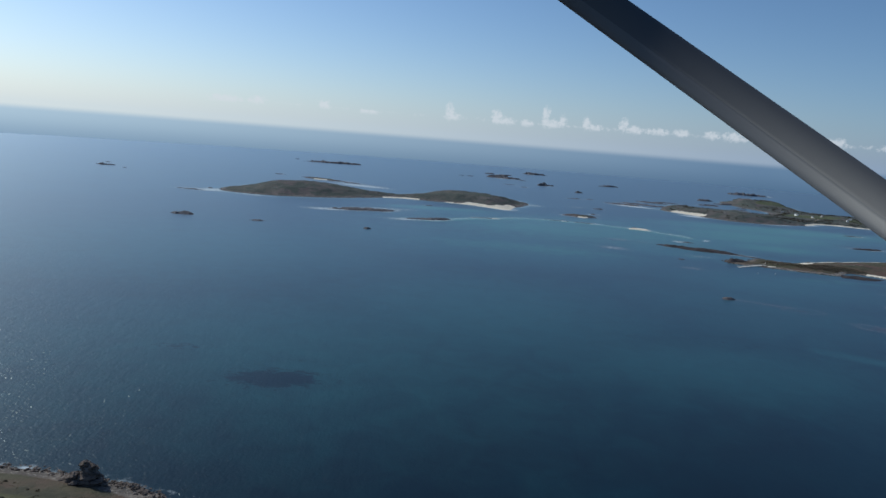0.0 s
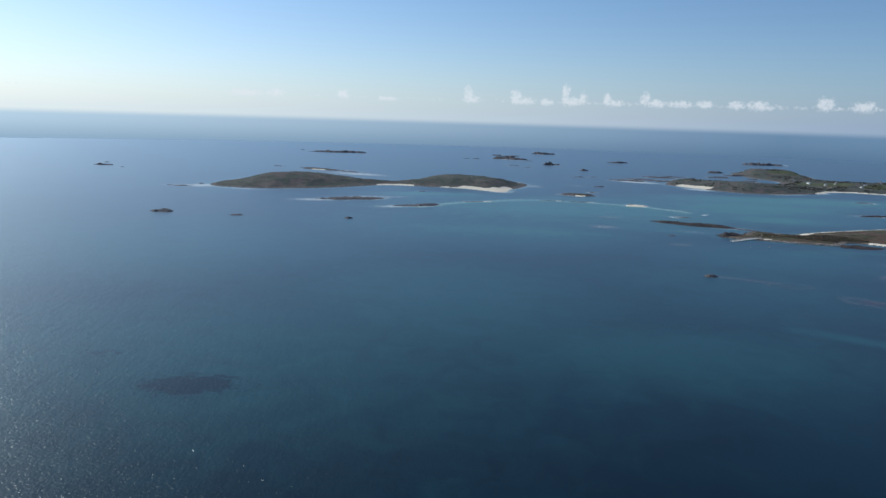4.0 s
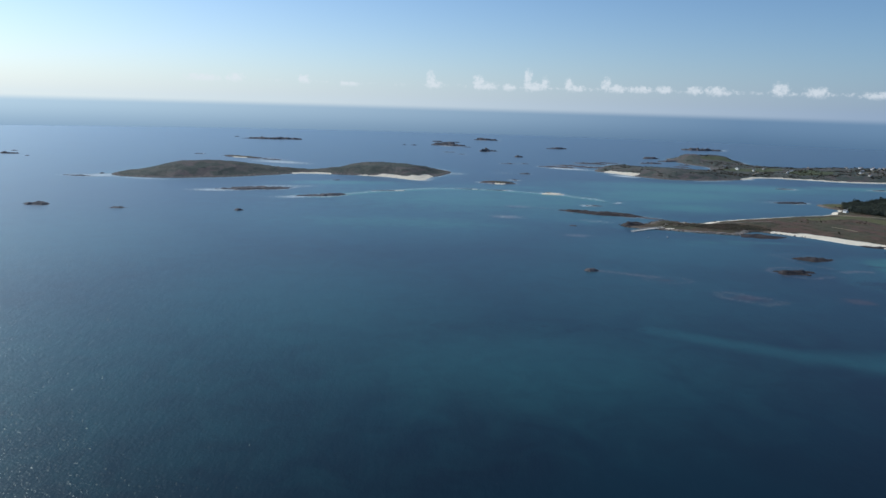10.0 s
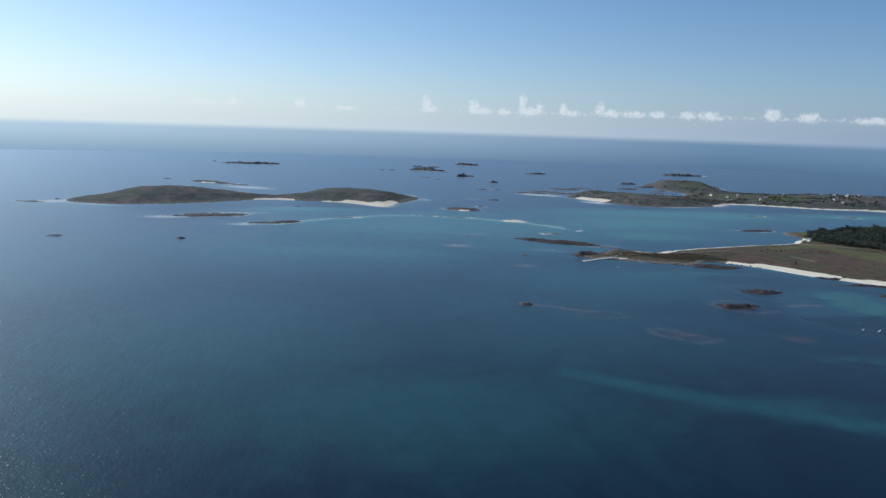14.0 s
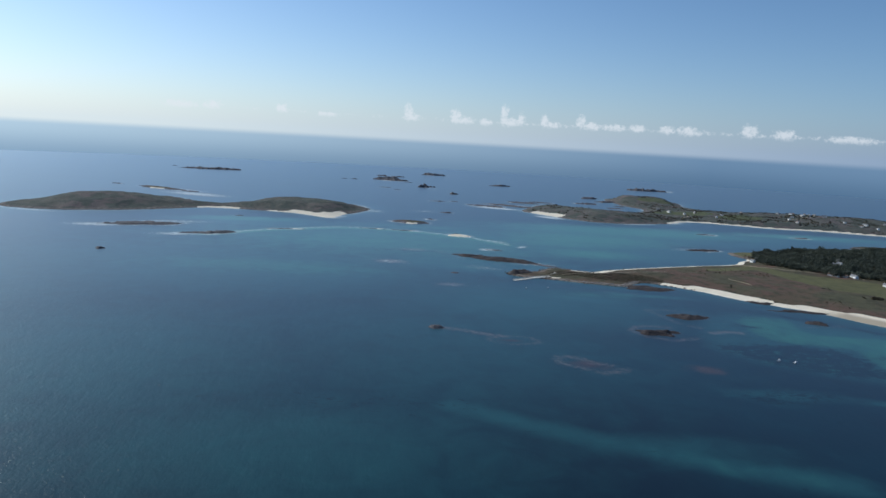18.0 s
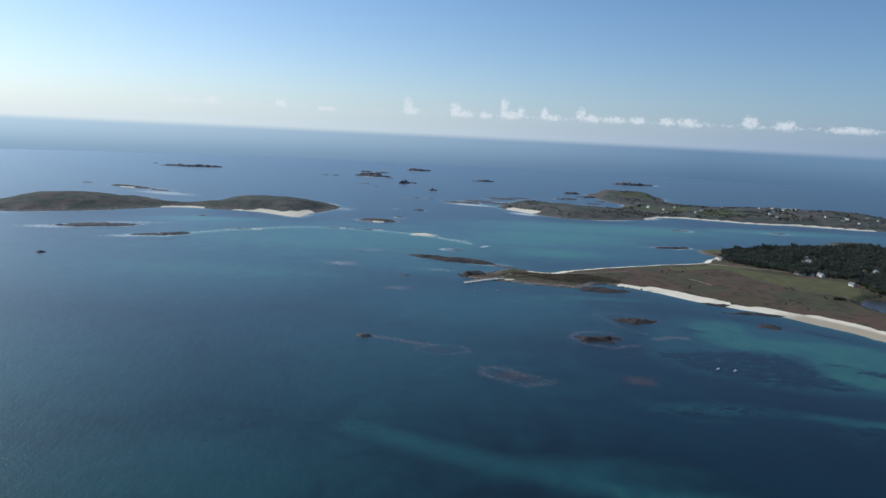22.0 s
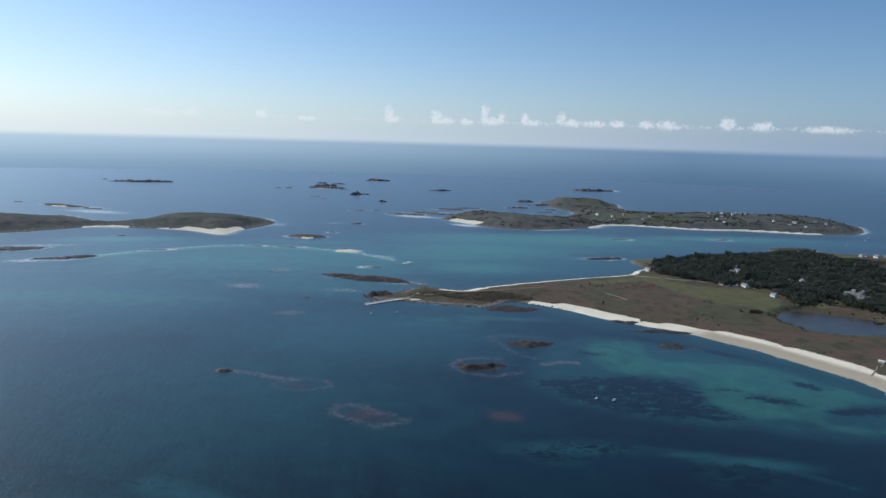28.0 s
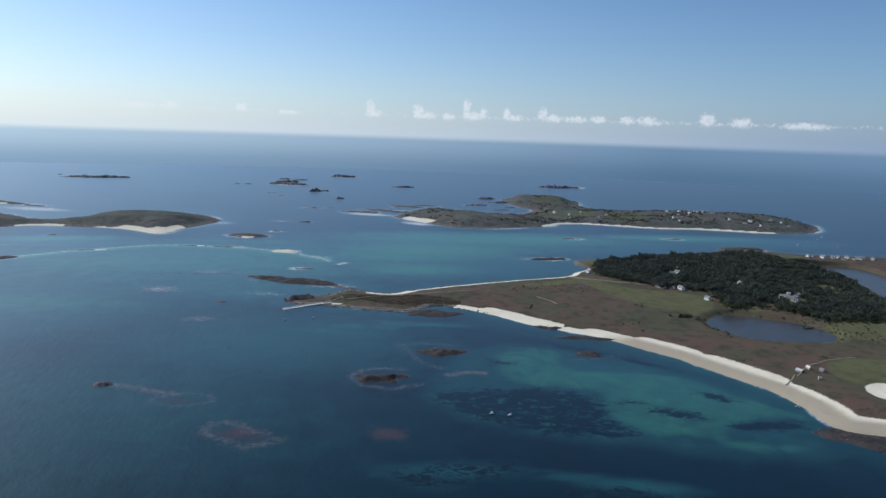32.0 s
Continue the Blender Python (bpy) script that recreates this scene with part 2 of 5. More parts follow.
def sea_material():
    m, n = material("sea_water")
    v = place_vector(n)
    z = zone(n, "shoal")
    f = zone(n, "surf")
    broad, mid, fine = n.noise(0.006, 3, 0.55, v), n.noise(0.03, 5, 0.65, v, 0.6), n.noise(0.12, 4, 0.65, v)
    c = n.mix(n.ramp(broad, 0.35, 0.65), (0.005, 0.014, 0.025), (0.005, 0.020, 0.033))
    c = n.mix(n.ramp(n.math("ADD", z[1], n.math("MULTIPLY", n.math("SUBTRACT", mid, 0.5), 0.5)), 0.06, 0.8), c, (0.019, 0.077, 0.088))
    c = n.mix(n.ramp(n.math("ADD", z[0], n.math("MULTIPLY", n.math("SUBTRACT", mid, 0.5), 0.7)), 0.15, 0.95), c, (0.048, 0.182, 0.130))
    weed_at = n.add("ShaderNodeMapping")
    n.link(v, weed_at.inputs[0])
    weed_at.inputs["Rotation"].default_value = (0, 0, 0.5)
    weed_at.inputs["Scale"].default_value = (1, 1.7, 1)
    weed = n.noise(0.075, 7, 0.74, weed_at.outputs[0], 0.8)
    c = n.mix(n.ramp(n.math("ADD", z[2], n.math("MULTIPLY", n.math("SUBTRACT", weed, 0.5), 2.6)), 0.32, 0.66), c, (0.004, 0.013, 0.022))
    c = n.mix(n.ramp(n.math("ADD", f[1], n.math("MULTIPLY", n.math("SUBTRACT", mid, 0.5), 1.2)), 0.45, 0.95), c, (0.048, 0.036, 0.040))
    c = n.mix(n.math("MULTIPLY", n.ramp(n.math("ADD", f[2], n.math("MULTIPLY", n.math("SUBTRACT", n.noise(0.17, 5, 0.7, v, 0.5), 0.5), 1.9)), 0.28, 1.15), 0.85), c, (0.165, 0.138, 0.138))
    white = n.math("MULTIPLY", n.ramp(n.math("ADD", f[0], n.math("MULTIPLY", n.math("SUBTRACT", fine, 0.5), 1.5)), 0.32, 0.85), 0.9)
    c = n.mix(white, c, (0.62, 0.68, 0.70))
    swell = n.add("ShaderNodeMapping")
    n.link(v, swell.inputs[0])
    swell.inputs["Rotation"].default_value = (0, 0, 0.6)
    swell.inputs["Scale"].default_value = (1, 0.45, 1)
    waves = n.math("ADD", n.noise(0.12, 3, 0.6, swell.outputs[0]), n.math("MULTIPLY", n.noise(0.7, 3, 0.6, v), 0.35))
    bump = n.add("ShaderNodeBump")
    bump.inputs["Strength"].default_value, bump.inputs["Distance"].default_value = 0.3, 1.2
    n.link(waves, bump.inputs["Height"])
    body, gloss = n.add("ShaderNodeBsdfDiffuse"), n.add("ShaderNodeBsdfGlossy")
    n.link(c, body.inputs["Color"])
    n.link(bump.outputs[0], body.inputs["Normal"])
    n.link(bump.outputs[0], gloss.inputs["Normal"])
    gloss.inputs["Roughness"].default_value = 0.34
    gloss.inputs["Color"].default_value = (0.86, 0.96, 1.0, 1)
    # short steep ripples that glitter in the sun
    ripple = n.add("ShaderNodeBump")
    ripple.inputs["Strength"].default_value, ripple.inputs["Distance"].default_value = 1.0, 1.05
    n.link(n.noise(0.42, 2, 0.5, v), ripple.inputs["Height"])
    glint = n.add("ShaderNodeBsdfGlossy")
    glint.inputs["Roughness"].default_value = 0.2
    glint.inputs["Color"].default_value = (0.85, 0.96, 1.0, 1)
    n.link(ripple.outputs[0], glint.inputs["Normal"])
    shine = n.add("ShaderNodeMixShader")
    # the wind ruffles the open water off the headland most
    east = n.add("ShaderNodeSeparateXYZ")
    n.link(v, east.inputs[0])
    n.link(n.math("MULTIPLY_ADD", n.ramp(east.outputs[0], 190, -40), 0.15, 0.05), shine.inputs[0])
    n.link(gloss.outputs[0], shine.inputs[1])
    n.link(glint.outputs[0], shine.inputs[2])
    facing = n.add("ShaderNodeLayerWeight").outputs["Facing"]
    share = n.math("ADD", n.math("MULTIPLY", n.math("POWER", facing, 4.5), 0.71), 0.010)
    both = n.add("ShaderNodeMixShader")
    n.link(n.math("MULTIPLY", share, n.math("SUBTRACT", 1.0, n.math("MULTIPLY", white, 0.92))), both.inputs[0])
    n.link(body.outputs[0], both.inputs[1])
    n.link(shine.outputs[0], both.inputs[2])
    o = n.add("ShaderNodeOutputMaterial")
    n.link(both.outputs[0], o.inputs[0])
    return m


FAR_LAND = far_material()
LAND, SEA = land_material("island_cover", (0.20, 0.165, 0.135), (0.09, 0.075, 0.065), (0.30, 0.265, 0.22)), sea_material()
# rock colour paled and greyed to carry the haze over far islets
SKERRY = land_material("skerry_rock", (0.145, 0.137, 0.140), (0.090, 0.085, 0.092), (0.21, 0.20, 0.195))
REEF = land_material("weedy_reef_rock", (0.064, 0.054, 0.052), (0.036, 0.031, 0.033), (0.11, 0.094, 0.088))


# ---------------------------------------------------------------- the sea and the islands
def faces_of(points):
    return points[:-1, :-1] | points[1:, :-1] | points[:-1, 1:] | points[1:, 1:]


def sheet(name, x, y, z, k, mat, colours):
    """One mesh over a grid of places; k: which of its faces are needed. colours: attribute name to n x 3 values."""
    rows, cols = x.shape
    ids = np.arange(rows * cols).reshape(rows, cols)
    quads = np.stack([ids[:-1, :-1][k], ids[:-1, 1:][k], ids[1:, 1:][k], ids[1:, :-1][k]], 1)
    used, flat = np.unique(quads, return_inverse=True)
    me = bpy.data.meshes.new(name)
    me.from_pydata(np.stack([x.ravel()[used], y.ravel()[used], z.ravel()[used]], 1).tolist(), [], flat.reshape(-1, 4).tolist())
    for key, value in colours.items():
        layer = me.color_attributes.new(key, "FLOAT_COLOR", "POINT")
        rgba = np.ones((len(used), 4), np.float32)
        rgba[:, :3] = np.clip(value.reshape(-1, 3)[used], 0, 1)
        layer.data.foreach_set("color", rgba.ravel())
    me.polygons.foreach_set("use_smooth", np.ones(len(me.polygons), bool))
    me.materials.append(mat)
    me.update()
    return new(name, me)


COASTS = []  # outlines, for the shallows


def island(name, outline, cell, high, label, mat=None, rise=60.0, beaches=(), cliff=2.0, rocky=14.0, bumps=1.5, hills=(), fields=(), shallow=0.6, kind="", tide=(), ponds=()):
    """Land inside an outline. high: the height of its middle; hills: (x, y, radius, height); beaches: (x, y, radius, width);
    fields: (outline) of turf; ponds: hollows (outline, level); tide: (x, y, radius) of sand left wet."""
    seed = len(COASTS) * 7 + 3
    COASTS.append((outline, shallow))
    (x0, y0), (x1, y1) = outline.min(0) - 3 * cell, outline.max(0) + 3 * cell
    x, y = np.meshgrid(np.arange(x0, x1 + cell, cell), np.arange(y0, y1 + cell, cell))
    d = inland(x, y, outline).reshape(x.shape)
    sandy, wet = np.zeros(x.shape), np.zeros(x.shape)
    for bx, by, br, bw in beaches:
        near = smooth(br, br * 0.8, np.hypot(x - bx, y - by))
        sandy = np.maximum(sandy, near * smooth(bw * 1.22, bw * 0.8, d))
    if cell < 3.5:
        sandy = sandy * smooth(-0.35, 0.25, grain(x, y, 11, seed + 5) + 0.6 * (rocky == 0))
    stony = smooth(rocky * 1.2, rocky * 0.6, d) * (1 - sandy) if rocky else 0 * d
    z = cliff * smooth(0, 12, d) * (1 - 0.4 * sandy) + high * smooth(0, rise, d)
    for hx, hy, hr, hh in hills:
        z = z + hh * np.exp(-(((x - hx) ** 2 + (y - hy) ** 2) / hr**2)) * smooth(0, rise, d)
    lump = 30.0 if cell > 3.5 else max(5.0, 1.1 * rise)
    z = z + bumps * (grain(x, y, lump, seed) * smooth(0, min(30.0, 2 * lump), d) + 0.8 * stony * grain(x, y, 9, seed + 1, 2)) * (1 - 0.9 * sandy)
    z = np.where(d < 0, 0.16 * d, np.maximum(z, 0.08 * np.minimum(d, 20)))
    green = np.zeros(x.shape)
    for f in fields:
        green = np.maximum(green, smooth(-16, 8, inland(x, y, f).reshape(x.shape)))
    for p, level in ponds:
        e = inland(x, y, p).reshape(x.shape)
        z = np.where(e > -14, z * smooth(0, -14, e) + (level - 0.06 * np.clip(e + 2, 0, 20)) * (1 - smooth(0, -14, e)), z)
        green = np.maximum(green, 0.42 * smooth(-22, -8, e))
    if tide:
        wet = smooth(tide[2], tide[2] * 0.7, np.hypot(x - tide[0], y - tide[1])) * smooth(40.0, 20.0, d)
    cover = {"cover": np.stack([sandy, green, stony + 0 * z], -1), "tide": np.stack([wet, wet, wet], -1)}
    whole = faces_of(d > -1.5 * cell)
    lists = []
    if cell > 3.5:
        beach = whole & (sandy[:-1, :-1] + sandy[1:, 1:] + sandy[1:, :-1] + sandy[:-1, 1:] > 2)
        lists.append(("beach", beach, "pale sand beach"))
        taken = beach.copy()
        for f in fields:
            g = inland(x, y, f).reshape(x.shape) > 0
            g = whole & ~taken & (g[:-1, :-1] & g[1:, 1:])
            taken |= g
            lists.append(("meadow", g, "rough green grass"))
        whole = whole & ~taken
    ob = sheet(name, x, y, z, whole, mat or LAND, cover)
    tagged(ob, label, "island", kind=kind)
    for part_name, faces, text in lists:
        if faces.any():
            piece = tagged(sheet(part_name, x, y, z, faces, mat or LAND, cover), text)
            piece.parent = ob

    def ground(px, py):
        """The height of this land at a place."""
        i, j = int(round((py - y0) / cell)), int(round((px - x0) / cell))
        return float(z[min(max(i, 0), z.shape[0] - 1), min(max(j, 0), z.shape[1] - 1)])

    return ob, ground


# the long low island with woods, pools and a white beach
TRESCO = rounded([(431, 1256), (446, 1228), (478, 1220), (508, 1213), (551, 1195), (588, 1187), (612, 1184), (628, 1206), (652, 1220), (684, 1206), (717, 1177), (746, 1146), (764, 1122), (788, 1104), (812, 1082), (838, 1064), (864, 1035), (886, 1002), (908, 971), (925, 936), (942, 904), (957, 876), (965, 838), (966, 798), (974, 769), (1002, 756), (1090, 722), (1300, 700), (1560, 800), (1790, 1150), (1840, 1500), (1735, 1700), (1653, 1712), (1551, 1724), (1457, 1770), (1380, 1720), (1229, 1676), (1034, 1627), (975, 1605), (966, 1560), (975, 1520), (941, 1484), (909, 1448), (797, 1404), (690, 1358), (622, 1322), (586, 1300), (552, 1310), (522, 1322), (500, 1300), (486, 1280), (450, 1276)], 6, 3.5, 30, 2)
POOL = rounded([(1018, 1122), (1046, 1158), (1086, 1171), (1122, 1146), (1160, 1121), (1170, 1088), (1166, 1056), (1140, 1033), (1086, 1031), (1043, 1048), (1024, 1078)], 6, 5, 26, 5)
GREAT_POOL = rounded([(1425, 1555), (1550, 1567), (1545, 1426), (1404, 1240), (1420, 1350), (1408, 1473)], 6, 4, 40, 6)
MEADOW = rounded([(915, 1428), (948, 1374), (972, 1330), (1010, 1302), (1047, 1279), (1080, 1244), (1052, 1184), (1026, 1150), (1002, 1178), (968, 1208), (945, 1262), (925, 1340)], 6, 5, 40, 7)
TURF = [MEADOW, rounded(ellipse(1110, 905, 60, 50, 0, 9, 0.2, 5), 5), rounded(ellipse(1330, 1060, 70, 45, 0, 9, 0.2, 6), 5), rounded(ellipse(1000, 1585, 50, 26, 10, 9, 0.2, 8), 5), rounded(ellipse(1420, 1650, 80, 40, 0, 9, 0.2, 9), 5), rounded(ellipse(1097, 1412, 24, 20, 0, 9, 0.2, 10), 5), rounded(ellipse(1205, 1224, 34, 28, 0, 9, 0.2, 11), 5), rounded(ellipse(1315, 1278, 20, 40, 0, 9, 0.2, 12), 5), rounded(ellipse(1120, 1186, 24, 11, -20, 9, 0.2, 16), 5), rounded([(1186, 1100), (1282, 1118), (1330, 1090), (1240, 1040), (1178, 1042)], 5), rounded([(1390, 1515), (1400, 1580), (1450, 1680), (1490, 1660), (1445, 1580)], 5), rounded(ellipse(870, 1370, 70, 16, 24, 9, 0.2, 17), 5)]
tresco, tresco_z = island("wooded_island", TRESCO, 5.0, 3.5, "low heath-covered island with white sand beaches, pools and dark woods", rise=90, bumps=1.3,
    beaches=((704, 1196, 36, 14), (735, 1168, 42, 28), (764, 1140, 44, 30), (790, 1118, 26, 26), (850, 1052, 48, 28), (892, 995, 62, 42), (938, 918, 72, 46), (966, 836, 62, 39), (988, 778, 52, 38), (820, 1078, 30, 18), (622, 1325, 40, 12), (690, 1358, 55, 12), (745, 1382, 55, 11), (797, 1404, 60, 11), (860, 1428, 60, 11), (909, 1448, 55, 12), (958, 1502, 34, 7), (1085, 845, 34, 200), (590, 1302, 46, 17), (512, 1238, 20, 14)), rocky=12, fields=TURF, tide=(945, 890, 215),
    hills=((1270, 1420, 200, 16), (1420, 1560, 130, 8), (640, 1240, 70, 4)), ponds=((POOL, 1.6), (GREAT_POOL, 1.6)))

# the twin-hilled island
SAMSON = rounded([(-705, 1842), (-565, 1790), (-444, 1834), (-327, 1918), (-252, 1980), (-145, 1982), (-21, 1957), (73, 1890), (105, 1976), (165, 2146), (60, 2290), (-90, 2290), (-200, 2140), (-290, 2110), (-400, 2200), (-560, 2200), (-680, 2030)], 8, 7, 60, 3)
island("twin_hilled_island", SAMSON, 9.0, 3.0, "uninhabited heather-covered island with two round hills and a white sand spit", FAR_LAND, rise=80, bumps=3.6,
    beaches=((40, 1940, 100, 30), (80, 1925, 52, 58), (-225, 1995, 60, 16), (-60, 1970, 45, 9)), rocky=18,
    hills=((-505, 1990, 120, 20), (-590, 1960, 80, 6), (-440, 2010, 70, 5), (-340, 2030, 70, 5), (-10, 2110, 140, 17), (-100, 2110, 80, 6), (60, 2060, 60, 4)))

# the farther inhabited island
BRYHER = rounded([(640, 2330), (698, 2205), (783, 2107), (904, 2090), (1043, 2143), (1129, 2217), (1227, 2206), (1377, 2153), (1523, 2137), (1684, 2090), (1830, 2110), (1960, 2296), (1900, 2480), (1700, 2560), (1500, 2560), (1380, 2620), (1340, 2760), (1380, 2950), (1250, 3030), (1090, 2970), (1080, 2760), (1110, 2560), (1040, 2440), (965, 2450), (900, 2510), (820, 2560), (740, 2540)], 8, 9, 70, 8)
bryher, bryher_z = island("inhabited_island", BRYHER, 11.0, 5.0, "green and brown island with scattered white houses and pale beaches", FAR_LAND, rise=70, bumps=3.4,
    beaches=((710, 2240, 70, 34), (1130, 2215, 120, 14), (1350, 2160, 170, 13), (1580, 2120, 150, 14)), rocky=16,
    fields=[rounded(ellipse(1190, 2420, 100, 60, 0, 10, 0.2, 12), 5), rounded(ellipse(1240, 2800, 60, 50, 0, 10, 0.2, 13), 5), rounded(ellipse(1330, 2300, 70, 40, 0, 10, 0.2, 14), 5)],
    hills=((880, 2230, 130, 13), (800, 2290, 80, 4), (1210, 2860, 110, 20), (1130, 2900, 50, 8), (1290, 2900, 50, 6), (1600, 2360, 210, 18), (1800, 2330, 110, 14), (1350, 2380, 120, 8)))

# the headland below the start of the flight
HEAD = rounded([(-420, 300), (-340, 297), (-308, 297), (-284, 292), (-262, 284), (-243, 276), (-215, 250), (-160, 225), (-90, 225), (-20, 270), (20, 300), (44, 312), (70, 300), (90, 250), (180, 150), (260, -40), (240, -300), (60, -520), (-300, -560), (-620, -420), (-700, -80), (-600, 180)], 8, 4, 25, 21)
headland, headland_z = island("grassy_headland", HEAD, 4.0, 9.0, "grass-topped headland with a broken rocky shore", rise=70, bumps=1.2, rocky=15, cliff=3.0, shallow=0.0,
    fields=[rounded(ellipse(-300, 226, 90, 26, 0, 12, 0.15, 31), 5)])

